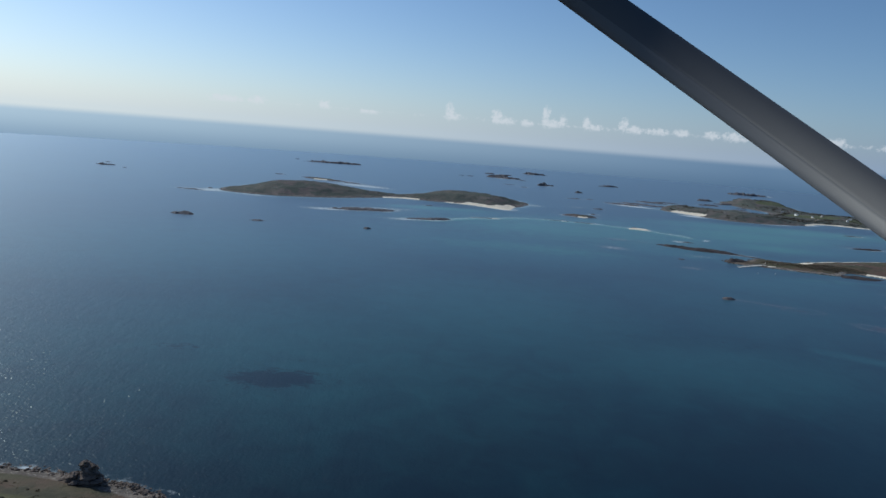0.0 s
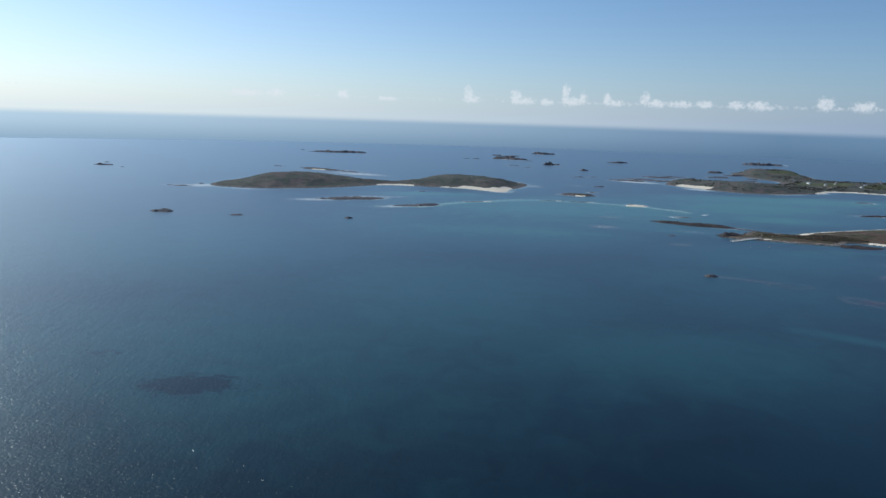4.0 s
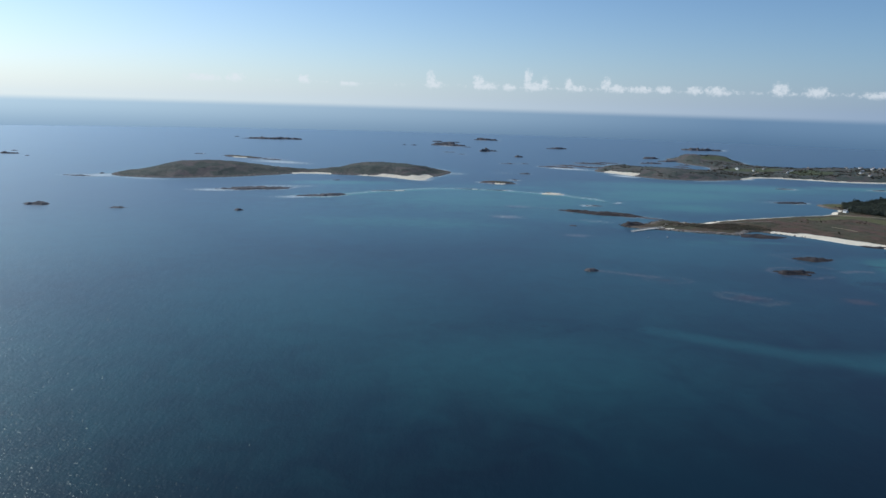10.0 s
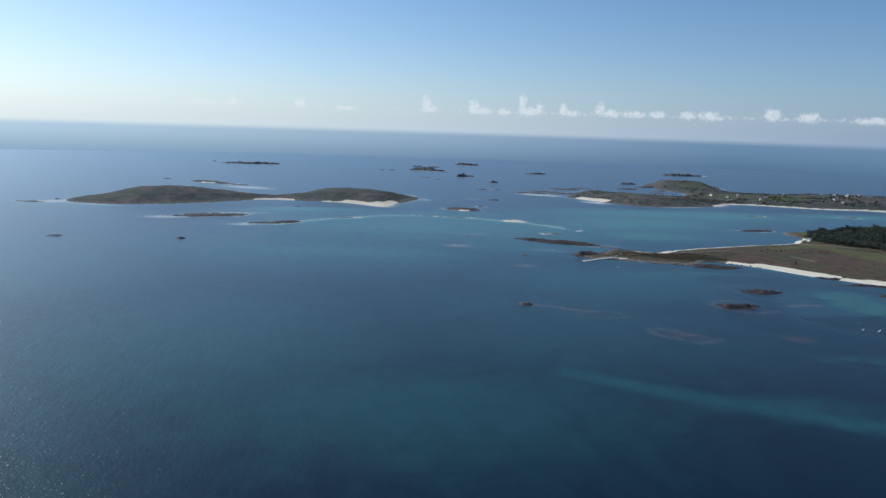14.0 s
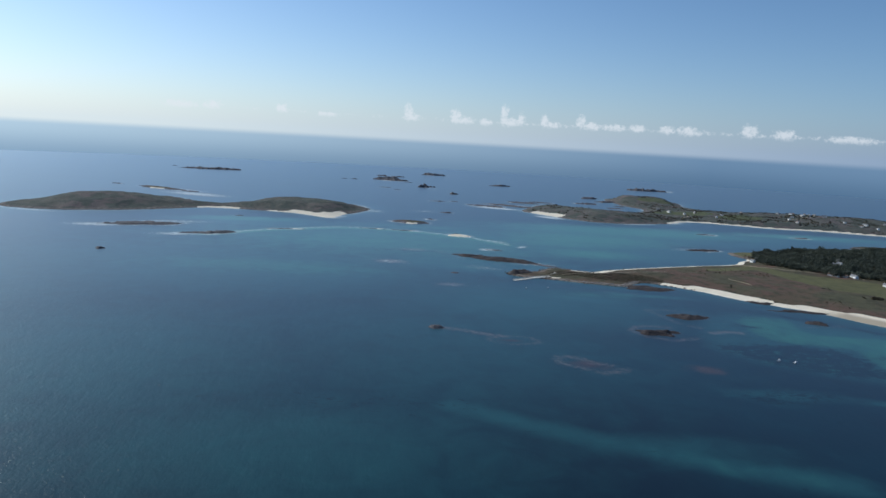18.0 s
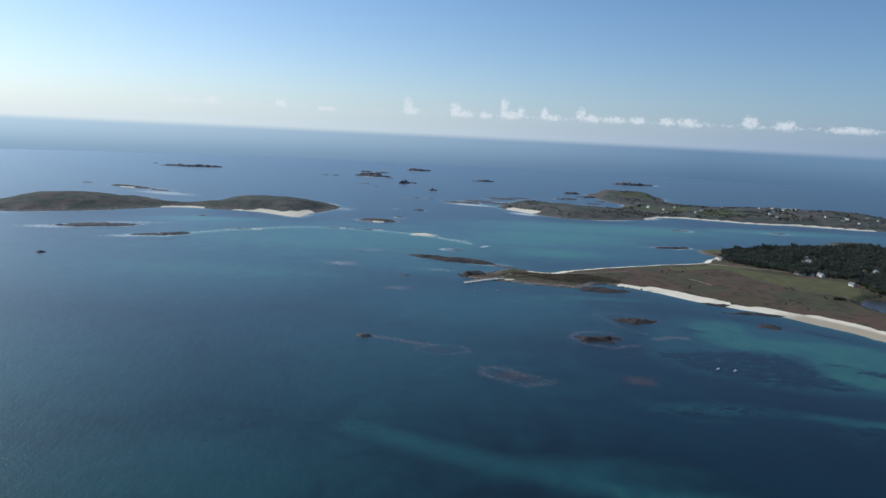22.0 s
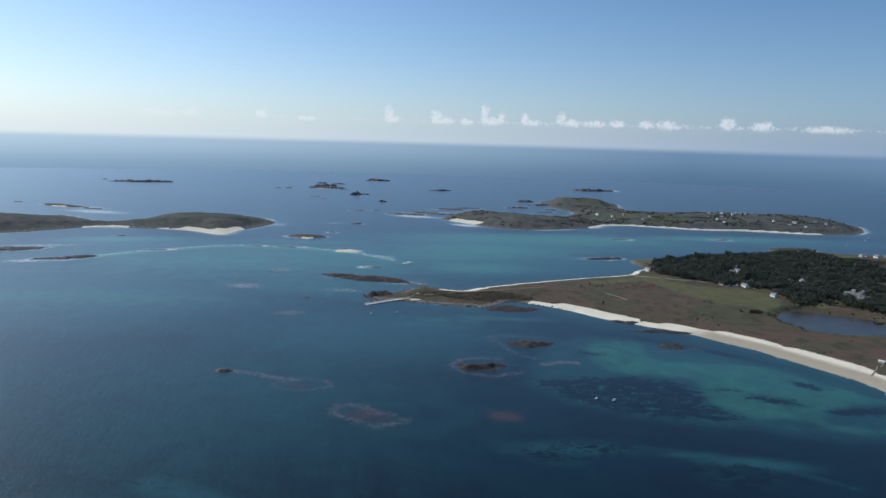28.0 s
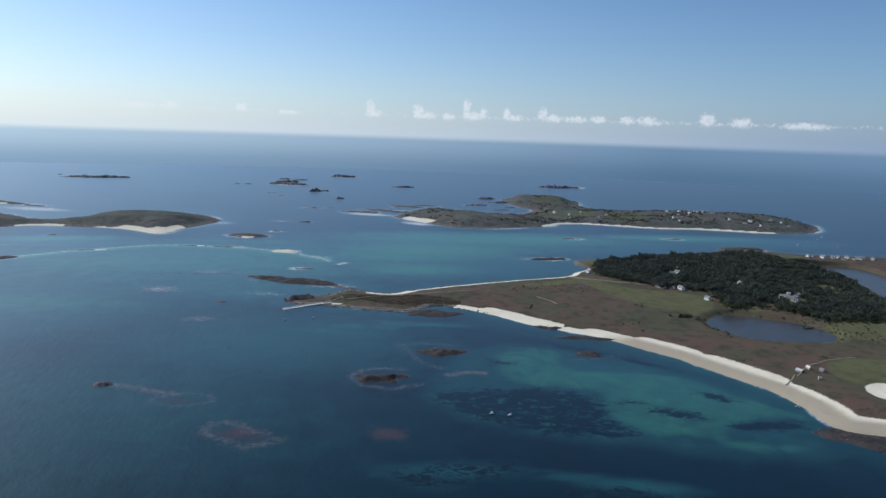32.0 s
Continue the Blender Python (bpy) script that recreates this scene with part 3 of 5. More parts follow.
# rocky islets: name, x, y, half length, half width, turn, height, label
ISLETS = (
    ("rock_islet", -293, 1632, 76, 19, 17, 5.0, "long low dark rock ledge ringed by pale surf"),
    ("rock_islet", -132, 1548, 62, 16, 26, 5.0, "narrow dark rock ledge in shallow water"),
    ("rock_islet", -616, 1326, 24, 12, 5, 5.0, "isolated dark oblong rock standing in open water"),
    ("rock_islet", -465, 1310, 14, 7, 8, 3.2, "small pale-topped rock in open water"),
    ("rock_islet", -252, 1316, 8, 7, 0, 4.4, "small dark rock stack in open water"),
    ("rock_islet", 297, 901, 9, 6, 0, 3.6, "dark upright rock at the end of a reef"),
    ("rock_islet", -1259, 2366, 30, 12, 0, 7.0, "far dark rock islet on the open sea"),
    ("rock_islet", -1300, 2480, 10, 7, 0, 4.0, "small far rock on the open sea"),
    ("rock_islet", -1160, 2300, 6, 4, 0, 2.5, "tiny far rock on the open sea"),
    ("rock_islet", -764, 1798, 36, 8, -8, 2.6, "surf-washed skerry off an island's end"),
    ("rock_islet", -735, 1860, 7, 5, 0, 3.0, "small dark rock washed by surf"),
    ("low_islet", -535, 2478, 92, 26, -30, 7.0, "low brown islet with a pale sandy rim"),
    ("rock_islet", -425, 2415, 34, 12, -25, 3.0, "low rock tail of a sandy islet"),
    ("rock_islet", -705, 2565, 20, 9, -10, 3.5, "low dark rock off a sandy islet"),
    ("far_islet", -671, 3606, 130, 26, 8, 13.0, "long far-off rock islet near the horizon"),
    ("rock_islet", -874, 3723, 11, 7, 0, 6.0, "tiny far-off rock near the horizon"),
    ("rock_islet", -12, 3425, 14, 8, 0, 5.0, "tiny dark rock far off on the sea"),
    ("rock_islet", 34, 3429, 16, 8, 0, 5.0, "tiny dark rock far off on the sea"),
    ("far_islet", 205, 3471, 80, 22, -8, 12.0, "ragged dark rock islet far off"),
    ("far_islet", 190, 3611, 60, 18, 5, 13.0, "far-off ragged rock islet behind another"),
    ("far_islet", 436, 4083, 66, 22, 0, 17.0, "far-off humped rock islet near the horizon"),
    ("rock_stack", 352, 3120, 24, 14, 20, 21.0, "far-off steep rock stack with a pointed top"),
    ("rock_islet", 385, 3150, 24, 10, 10, 7.0, "low rock beside a steep stack"),
    ("rock_islet", 190, 3010, 26, 7, -6, 2.5, "low far-off wave-washed ledge"),
    ("rock_islet", 380, 2503, 22, 8, 0, 4.5, "low dark rock in the sound"),
    ("rock_islet", 438, 2520, 14, 7, 20, 3.5, "low dark rock in the sound"),
    ("rock_islet", 456, 2833, 18, 10, 0, 9.0, "small humped rock off the far island"),
    ("far_islet", 724, 3454, 46, 16, 10, 9.0, "far-off low rock islet"),
    ("rock_islet", 386, 2148, 20, 8, 5, 4.0, "low dark rock in the sound"),
    ("low_islet", 283, 1880, 50, 26, 0, 5.5, "low brown rocky islet with a small pale beach"),
    ("rock_islet", 330, 1965, 10, 6, 0, 3.0, "small rock beside a low islet"),
    ("rock_islet", 10, 1660, 38, 4, 12, 1.3, "thin dark ledge along a sand shoal"),
    ("rock_islet", 192, 1729, 30, 4, -3, 1.6, "thin dark ledge with pale sand along a shoal"),
    ("rock_islet", 262, 1722, 26, 4, -4, 1.4, "thin dark ledge with pale sand along a shoal"),
    ("rock_islet", -140, 1850, 10, 6, 0, 1.5, "tiny dark rock off a beach"),
    ("rock_islet", 540, 2415, 62, 22, -18, 4.0, "low skerry trailing off the far island"),
    ("rock_islet", 590, 2480, 50, 22, -14, 4.5, "low skerry trailing off the far island"),
    ("rock_islet", 660, 2440, 60, 20, -20, 4.0, "low skerry trailing off the far island"),
    ("rock_islet", 690, 2600, 60, 14, -12, 6.0, "low rock ridge behind the far island's point"),
    ("far_islet", 1511, 3666, 102, 24, 0, 17.0, "far-off dark jagged rock islet behind the island"),
    ("rock_islet", 1020, 2960, 40, 16, 20, 9.0, "craggy rock at the foot of a hill"),
    ("rock_islet", 940, 2690, 34, 12, 0, 6.0, "low rock behind the far island"),
    ("rock_islet", 1060, 1921, 24, 8, 0, 2.0, "low dark weed-covered rock in the channel"),
    ("rock_islet", 1338, 1943, 26, 8, 0, 2.2, "low dark weed-covered rock in the channel"),
    ("reef_rock", 430, 1387, 76, 21, -20, 3.8, "dark rocky ledge with a streak of pale sand"),
    ("rock_islet", 512, 1342, 26, 6, -28, 1.8, "pale sandy ledge joining a reef to the shore"),
    ("rock_islet", 150, 3790, 26, 12, 0, 8.0, "tiny dark rock far off on the sea"),
    ("rock_islet", 236, 3760, 34, 12, 0, 7.0, "low dark rock far off on the sea"),
    ("rock_islet", 288, 3384, 16, 7, 0, 4.0, "tiny dark rock far off on the sea"),
    ("rock_islet", 236, 2912, 14, 6, 0, 2.0, "low far-off wave-washed ledge"),
    ("rock_islet", 960, 2715, 24, 10, 10, 5.0, "low rock in a shallow inlet"),
    ("rock_islet", 1010, 2560, 30, 10, -10, 4.0, "low rock in a shallow inlet"),
    ("rock_islet", 1060, 2660, 22, 10, 0, 4.5, "low rock in a shallow inlet"),
    ("rock_islet", 1052, 2822, 46, 16, 14, 8.0, "craggy rock at the foot of a hill"),
    ("rock_islet", 760, 2650, 40, 12, -8, 5.0, "low rock ridge behind the far island's point"),
    ("rock_islet", 720, 2400, 40, 12, -14, 4.0, "low skerry trailing off the far island"),
    ("reef_rock", 455, 1254, 30, 20, 10, 7.0, "dark jagged rocks at the island's low tip"),
    ("reef_rock", 790, 1106, 24, 9, -24, 3.4, "dark rock outcrop between two beaches"),
    ("reef_rock", 380, 1692, 15, 6, -4, 3.0, "small dark rock behind a bright sand bar"),
    ("rock_islet", 344, 1237, 7, 4, 0, 2.6, "tiny dark rock awash off the low point"),
    ("rock_islet", 442, 1492, 16, 4, -6, 1.8, "thin dark ledge in turquoise shallows"),
    ("reef_rock", 565, 914, 24, 14, 0, 4.2, "brown weed-covered rock reef awash"),
    ("reef_rock", 632, 1002, 29, 13, -4, 3.8, "brown weed-covered rock reef awash"),
    ("reef_rock", 828, 1056, 42, 10, -6, 2.2, "dark rock shelf beside the beach"),
    ("reef_rock", 810, 991, 19, 11, 0, 3.0, "brown weed-covered rock reef awash"),
    ("reef_rock", 642, 1178, 38, 18, -6, 2.8, "brown rock shelf at the edge of the shore"),
    ("reef_rock", 982, 748, 46, 20, -24, 2.2, "dark weedy rocks at the beach's end"),
    ("low_islet", 1430, 1782, 62, 20, 10, 7.0, "low rocky point with heath on top"),
    ("reef_rock", 925, 1625, 40, 12, 10, 2.6, "low rock point beside a small beach"),
)
islet_count = 0
for name, x, y, a, b, turn, up, text in ISLETS:
    islet_count += 1
    line = rounded(ellipse(x, y, a, b, turn, 12, 0.28, islet_count), 6, min(a, b) * 0.42, min(a, b) * 1.0, islet_count)
    sand = ()
    if name == "low_islet":
        sand = ((x - a * 0.05, y - b * 0.95, a * 0.32, b * 0.3),)
    elif "sand" in text:
        sand = ((x + a * 0.5, y + b * 0.35, a * 0.34, 5.0),)
    elif "pale-topped" in text:
        sand = ((x - a * 0.45, y - b * 0.3, a * 0.4, 12),)
    low = name == "low_islet"
    up *= 0.68 if y > 2300 else 0.85
    island(name, line, max(1.6, min(a, b) / 7), up * 0.42, text, REEF if name == "reef_rock" else SKERRY, rise=b * 0.42, bumps=up * (0.25 if low else 0.6), beaches=sand, cliff=up * 0.3, rocky=b * 0.35 if low else 200, shallow=0.2 if y < 2300 else 0.0,
        hills=((x + a * 0.25, y, b * 0.7, up * 0.24), (x - a * 0.4, y + b * 0.1, b * 0.6, up * 0.18)))
bar_line = rounded(ellipse(384, 1676, 25, 17, -6, 10, 0.2, 77), 6)
island("sand_bar", bar_line, 2.0, 2.2, "bright white sand bar with a small dark rock", rise=10, bumps=0.2, beaches=((384, 1676, 60, 80),), cliff=0.8, rocky=0, shallow=0.9)

# ---------------------------------------------------------------- the sea
fine_x = np.concatenate([np.arange(-1300, -430, 13.0), np.arange(-430, -190, 6.0), np.arange(-190, 200, 13.0), np.arange(200, 1050, 4.4), np.arange(1050, 2300, 13.0)])
fine_y = np.concatenate([np.arange(150, 230, 10.0), np.arange(230, 330, 5.0), np.arange(330, 620, 10.0), np.arange(620, 1080, 4.2), np.arange(1080, 1320, 8.0), np.arange(1320, 2700, 13.0)])
xs = np.concatenate([np.linspace(-5000, -1400, 37), fine_x, np.linspace(2400, 5240, 30)])
ys = np.concatenate([np.linspace(-4900, 100, 40), fine_y, np.linspace(2760, 5100, 48)])
X, Y = np.meshgrid(xs, ys)
shoal = np.zeros((*X.shape, 3))
surf = np.zeros((*X.shape, 3))


def patch(layer, channel, x, y, rx, ry, turn, much, hollow=0.0):
    """A soft oval patch of shallows, weed or surf; hollow: a ring."""
    c, s = math.cos(radians(turn)), math.sin(radians(turn))
    u, v = ((X - x) * c + (Y - y) * s) / rx, (-(X - x) * s + (Y - y) * c) / ry
    r = np.hypot(u, v)
    value = np.exp(-(((r - 0.8) / 0.22) ** 2)) if hollow else np.exp(-(r**2) * 1.3)
    layer[..., channel] = np.maximum(layer[..., channel], much * value)


def stroke(layer, channel, points, wide, much):
    """A soft line of shallows or surf through the points."""
    away = np.full(X.shape, 9e9)
    for (ax, ay), (bx, by) in zip(points, points[1:]):
        dx, dy = bx - ax, by - ay
        u = np.clip(((X - ax) * dx + (Y - ay) * dy) / (dx * dx + dy * dy), 0, 1)
        away = np.minimum(away, np.hypot(X - ax - u * dx, Y - ay - u * dy))
    layer[..., channel] = np.maximum(layer[..., channel], much * np.exp(-((away / wide) ** 2)))


def area(layer, channel, corners, soft, much):
    """A patch of shallows or weed with a drawn outline."""
    line = rounded(corners, 5, 4, 30, len(corners))
    (a, b), (c, e) = line.min(0) - 3 * soft, line.max(0) + 3 * soft
    w = (X > a) & (X < c) & (Y > b) & (Y < e)
    value = np.zeros(X.shape)
    value[w] = smooth(-soft, soft, inland(X[w], Y[w], line))
    layer[..., channel] = np.maximum(layer[..., channel], much * value)


for line, much in COASTS:
    d = np.full(X.shape, -9e9)
    far = 330
    (a, b), (c, e) = line.min(0) - far, line.max(0) + far
    w = (X > a) & (X < c) & (Y > b) & (Y < e)
    d[w] = inland(X[w], Y[w], line)
    out_d = np.clip(-d, 0, 1e6)
    small = np.ptp(line[:, 0]) < 260
    shoal[..., 1] = np.maximum(shoal[..., 1], much * np.exp(-out_d / 75.0))
    shoal[..., 0] = np.maximum(shoal[..., 0], (0.2 if small else 0.5) * much * np.exp(-out_d / 22.0))
    mid_y = float(np.median(line[:, 1]))
    near_by = mid_y < 1400
    width, power = (5.0, 0.25) if small and near_by else (16.0, 0.7) if small else (24.0, 0.62) if mid_y > 1800 else (4.5, 0.55)
    lap = power * np.exp(-((out_d / width) ** 2))
    surf[..., 0] = np.maximum(surf[..., 0], lap * (0.8 + 0.7 * grain(X, Y, 60, 5)))
    if small and near_by:
        surf[..., 1] = np.maximum(surf[..., 1], 0.7 * np.exp(-out_d / 9.0))
# deep, shallow and weedy water; broad western teal also paints in sunward glow
for row in ((300, 1600, 680, 330, 5, 0.8), (900, 1820, 620, 190, -2, 0.95), (-60, 740, 330, 330, 10, 0.6), (-450, 1000, 500, 450, 0, 0.55), (-250, 560, 420, 300, 0, 0.55), (0, 1250, 600, 350, 0, 0.6), (100, 1200, 350, 260, 0, 0.6), (300, 850, 340, 340, 0, 0.46), (430, 1040, 300, 200, 0, 0.62), (520, 1080, 120, 50, -8, 0.72), (380, 1330, 260, 130, 0, 0.8), (140, 580, 300, 160, 0, 0.55), (700, 1560, 420, 200, 0, 0.9), (613, 711, 72, 19, -6, 0.62), (744, 682, 60, 14, -14, 0.75), (705, 697, 45, 9, -4, 0.6), (455, 591, 130, 40, -4, 0.5), (255, 704, 60, 60, 10, 0.3), (-55, 747, 40, 12, 0, 0.4), (-60, 1750, 260, 120, 5, 0.8), (820, 900, 170, 90, -35, 0.9), (600, 1125, 160, 26, -8, 0.55), (1500, 1900, 400, 120, 0, 0.9), (42, 1500, 200, 120, 0, 0.7), (300, 1320, 160, 40, 0, 0.5)):
    patch(shoal, 1, *row)
for row in ((250, 1560, 640, 320, 0, 0.56), (-110, 1800, 200, 60, 8, 0.8), (330, 1640, 280, 70, -4, 0.6), (850, 1900, 480, 150, 0, 0.9), (692, 1720, 300, 150, 0, 0.85), (300, 1800, 300, 60, 0, 0.5), (1350, 1960, 330, 80, 0, 0.9), (146, 1540, 380, 110, 4, 0.62), (60, 1230, 300, 90, 0, 0.5), (380, 1520, 160, 60, 0, 0.6), (460, 1570, 60, 34, 0, 0.8), (640, 1500, 160, 90, 0, 0.75), (620, 1640, 260, 110, 0, 0.7), (360, 1300, 120, 50, -20, 0.4), (540, 1110, 110, 24, -8, 0.45), (600, 1120, 120, 18, -8, 0.45), (495, 1090, 60, 14, 0, 0.3)):
    patch(shoal, 0, *row)
# the sandy bay with its weed beds
area(shoal, 0, [(685, 947), (717, 1017), (771, 1010), (769, 946), (810, 935), (843, 929), (887, 913), (912, 866), (938, 830), (960, 799), (931, 796), (881, 783), (864, 760), (920, 739), (887, 731), (851, 739), (823, 761), (793, 769), (772, 797), (770, 835), (778, 864), (755, 877), (718, 883), (696, 897)], 13, 0.5)
area(shoal, 1, [(600, 880), (640, 985), (700, 1040), (800, 1020), (930, 900), (985, 800), (930, 715), (820, 725), (700, 765), (620, 820)], 30, 0.5)
area(shoal, 0, [(612, 871), (641, 862), (684, 853), (730, 844), (767, 827), (787, 769), (826, 742), (789, 750), (741, 764), (687, 782), (644, 807), (621, 838)], 12, 0.3)
area(shoal, 2, [(612, 871), (660, 880), (707, 884), (760, 868), (773, 838), (767, 800), (787, 769), (741, 764), (687, 782), (644, 807), (621, 838)], 14, 0.68)
for row in ((893, 855, 26, 11, -35, 0.85), (836, 814, 38, 13, -22, 0.85), (720, 848, 60, 30, -12, 0.8), (907, 783, 42, 13, 6, 0.95), (875, 785, 12, 8, 0, 0.6), (805, 842, 22, 8, 0, 0.6), (700, 962, 24, 7, -30, 0.85), (800, 1010, 60, 18, -40, 0.7), (860, 960, 50, 12, -45, 0.75), (640, 1060, 90, 24, -8, 0.5), (-232, 462, 40, 23, 10, 1.15), (-330, 520, 40, 18, 5, 0.45), (1080, 1800, 130, 40, 0, 0.45), (900, 1660, 70, 30, 0, 0.55), (250, 1440, 160, 24, 0, 0.5), (420, 1200, 110, 36, -10, 0.5), (640, 1245, 200, 12, -14, 0.3), (231, 664, 170, 26, 0, 0.3), (700, 640, 160, 22, -8, 0.3)):
    patch(shoal, 2, *row)
# teal streaks over sand in the deeper water
stroke(shoal, 1, [(552, 706), (600, 722), (684, 708), (715, 699), (745, 685), (771, 665), (800, 640)], 6, 0.38)
stroke(shoal, 0, [(684, 708), (715, 699), (745, 685), (771, 665), (800, 640)], 4.5, 0.3)
area(shoal, 1, [(552, 718), (589, 727), (615, 735), (652, 731), (678, 719), (678, 703), (642, 694), (592, 677), (563, 692)], 14, 0.3)
area(shoal, 2, [(560, 712), (615, 728), (660, 724), (665, 703), (592, 685)], 10, 0.46)
area(shoal, 1, [(690, 680), (743, 683), (760, 657), (739, 640), (690, 645)], 12, 0.24)
area(shoal, 2, [(690, 680), (743, 683), (760, 657), (739, 640), (690, 645)], 9, 0.45)
stroke(shoal, 1, [(300, 660), (350, 628), (412, 598), (482, 567), (560, 540)], 24, 0.58)
patch(shoal, 1, 210, 725, 70, 14, -10, 0.35)
stroke(shoal, 0, [(360, 622), (400, 602), (482, 566), (560, 540)], 16, 0.2)
stroke(shoal, 1, [(425, 918), (475, 880), (511, 893), (570, 960)], 10, 0.26)
# foam under the headland's rocks and off the twin-hilled island
stroke(surf, 0, [(-350, 305), (-318, 306), (-300, 304), (-284, 299), (-262, 291), (-240, 282)], 4.5, 0.3)
patch(surf, 0, -715, 1835, 60, 30, 20, 0.9)
# a sand bar's pale line across the sound
stroke(surf, 0, [(-130, 1540), (-63, 1605), (1, 1663), (107, 1729), (180, 1738), (303, 1708), (392, 1672), (456, 1606), (480, 1575)], 13, 0.62)
stroke(shoal, 0, [(-130, 1530), (-63, 1595), (1, 1650), (107, 1715), (200, 1722), (303, 1694), (392, 1650), (470, 1590)], 26, 0.95)
# sunken reefs, brown under the surface, with pale wash on their edges
for row in ((376, 858, 26, 9, 0, 0.9), (564, 779, 34, 24, 0, 0.95), (560, 915, 34, 20, 0, 0.6), (237, 1319, 40, 16, 0, 0.55), (278, 1456, 44, 14, 0, 0.5), (330, 1145, 36, 16, 0, 0.55), (446, 782, 38, 24, -10, 0.95), (345, 880, 60, 12, -18, 0.7), (640, 990, 36, 22, 0, 0.5)):
    patch(surf, 1, *row)
for row in ((237, 1319, 40, 24, 0, 0.95), (278, 1456, 46, 24, 0, 0.8), (330, 1145, 36, 20, 0, 0.75), (390, 1300, 40, 16, -20, 0.6), (480, 1290, 60, 20, 20, 0.55), (380, 860, 33, 20, 0, 0.6, 1), (564, 779, 30, 20, 0, 0.3), (390, 1420, 90, 26, -24, 0.6, 1)):
    patch(surf, 2, *row)
for line, wide, much in (([(468, 783), (452, 788), (435, 806), (419, 806), (414, 789), (425, 776), (439, 767), (452, 757), (467, 763), (480, 772)], 6.5, 0.62), ([(306, 900), (330, 892), (345, 884), (372, 874)], 6, 0.75), ([(393, 852), (408, 852)], 3, 0.5), ([(590, 942), (560, 945), (544, 938), (532, 923), (545, 895), (572, 883), (605, 896)], 5.5, 0.65), ([(655, 1026), (624, 1034), (587, 1030), (597, 1011), (608, 964), (629, 945)], 6.0, 0.55), ([(635, 922), (657, 932), (673, 928)], 6.0, 0.85), ([(612, 1128), (560, 1145), (500, 1160)], 9, 0.42), ([(780, 972), (810, 975), (840, 985)], 6, 0.5), ([(440, 1300), (420, 1340), (470, 1350)], 7, 0.55)):
    stroke(surf, 2, line, wide * 1.3, much)
for row in ((-372, 1595, 90, 34, 10, 0.8), (-190, 1512, 70, 24, 10, 0.75), (-745, 1806, 90, 34, 0, 1.0), (-600, 1775, 120, 22, -10, 0.75), (-250, 1690, 150, 30, 14, 0.65), (-380, 2330, 170, 60, -20, 0.85), (560, 2360, 120, 44, -18, 0.9), (640, 2470, 120, 44, -18, 0.9), (690, 2160, 70, 34, -40, 0.95), (455, 1615, 50, 30, -20, 0.55), (900, 1630, 90, 40, 10, 0.5), (-450, 2440, 140, 44, -25, 0.8), (505, 1548, 26, 9, 45, 1.0), (320, 2160, 60, 24, 0, 0.6), (494, 4098, 60, 50, 0, 0.9), (1642, 3698, 40, 40, 0, 1.0), (1210, 1955, 140, 16, -2, 0.5), (500, 1350, 60, 22, 0, 0.6), (220, 3420, 130, 60, 0, 0.6), (390, 3080, 60, 40, 0, 0.7), (-640, 3540, 160, 40, 0, 0.45), (-40, 2250, 160, 30, 20, 0.5), (180, 2100, 50, 60, 0, 0.6)):
    patch(surf, 0, *row)
for row in ((237, 1319, 64, 36, 0, 0.46), (278, 1456, 60, 30, 0, 0.42), (335, 1145, 48, 24, 0, 0.36), (400, 1290, 60, 22, -20, 0.45), (370, 1400, 40, 50, 0, 0.4), (190, 1390, 50, 22, 0, 0.3), (-690, 1812, 70, 26, 0, 0.8), (470, 1345, 50, 20, 0, 0.42)):
    patch(surf, 0, *row)
sea = sheet("water", X, Y, 0 * X, faces_of(np.hypot(X - SEA_MID[0], Y - SEA_MID[1]) < SEA_RIM), SEA, {"shoal": shoal, "surf": surf})
tagged(sea, "calm blue and turquoise sea, rippled by a light wind", "sea", kind="structure")


# ---------------------------------------------------------------- pools
def pool_material():
    m, n = material("pool_water")
    v = place_vector(n)
    mid = n.noise(0.04, 4, 0.6, v)
    c = n.mix(n.ramp(mid, 0.4, 0.65), (0.050, 0.048, 0.046), (0.070, 0.064, 0.056))
    p = finish(n, c, 0.24, n.noise(0.9, 3, 0.6, v), 0.15, 0.4)
    p.inputs["IOR"].default_value = 1.33
    return m


POOL_WATER = pool_material()


def pool(name, line, level, text):
    x0, y0 = line.min(0) - 4
    x1, y1 = line.max(0) + 4
    x, y = np.meshgrid(np.arange(x0, x1, 6), np.arange(y0, y1, 6))
    d = inland(x, y, line).reshape(x.shape)
    ob = sheet(name, x, y, 0 * x + level, faces_of(d > -3), POOL_WATER, {})
    return tagged(ob, text, "pool", kind="structure")


pool("pool", POOL, 1.5, "dark still freshwater pool ringed by reeds")
pool("pool", GREAT_POOL, 1.5, "long grey-blue freshwater pool beside the woods")


# ---------------------------------------------------------------- helpers for things
def plain(name, colour, rough=0.7, spread=0.15, scale=0.8, metal=0.0, bump=0.3):
    m, n = material(name)
    v = place_vector(n)
    a, b = n.noise(scale, 4, 0.6, v), n.noise(scale * 7, 3, 0.6, v)
    low, high = tuple(c * (1 - spread) for c in colour), tuple(min(1, c * (1 + spread)) for c in colour)
    own = n.add("ShaderNodeObjectInfo").outputs["Random"]
    c = n.mix(n.ramp(a, 0.3, 0.7), low, high)
    c = n.mix(n.math("MULTIPLY", own, 0.3), c, low)
    finish(n, c, rough, b, bump, 0.1, metal)
    return m


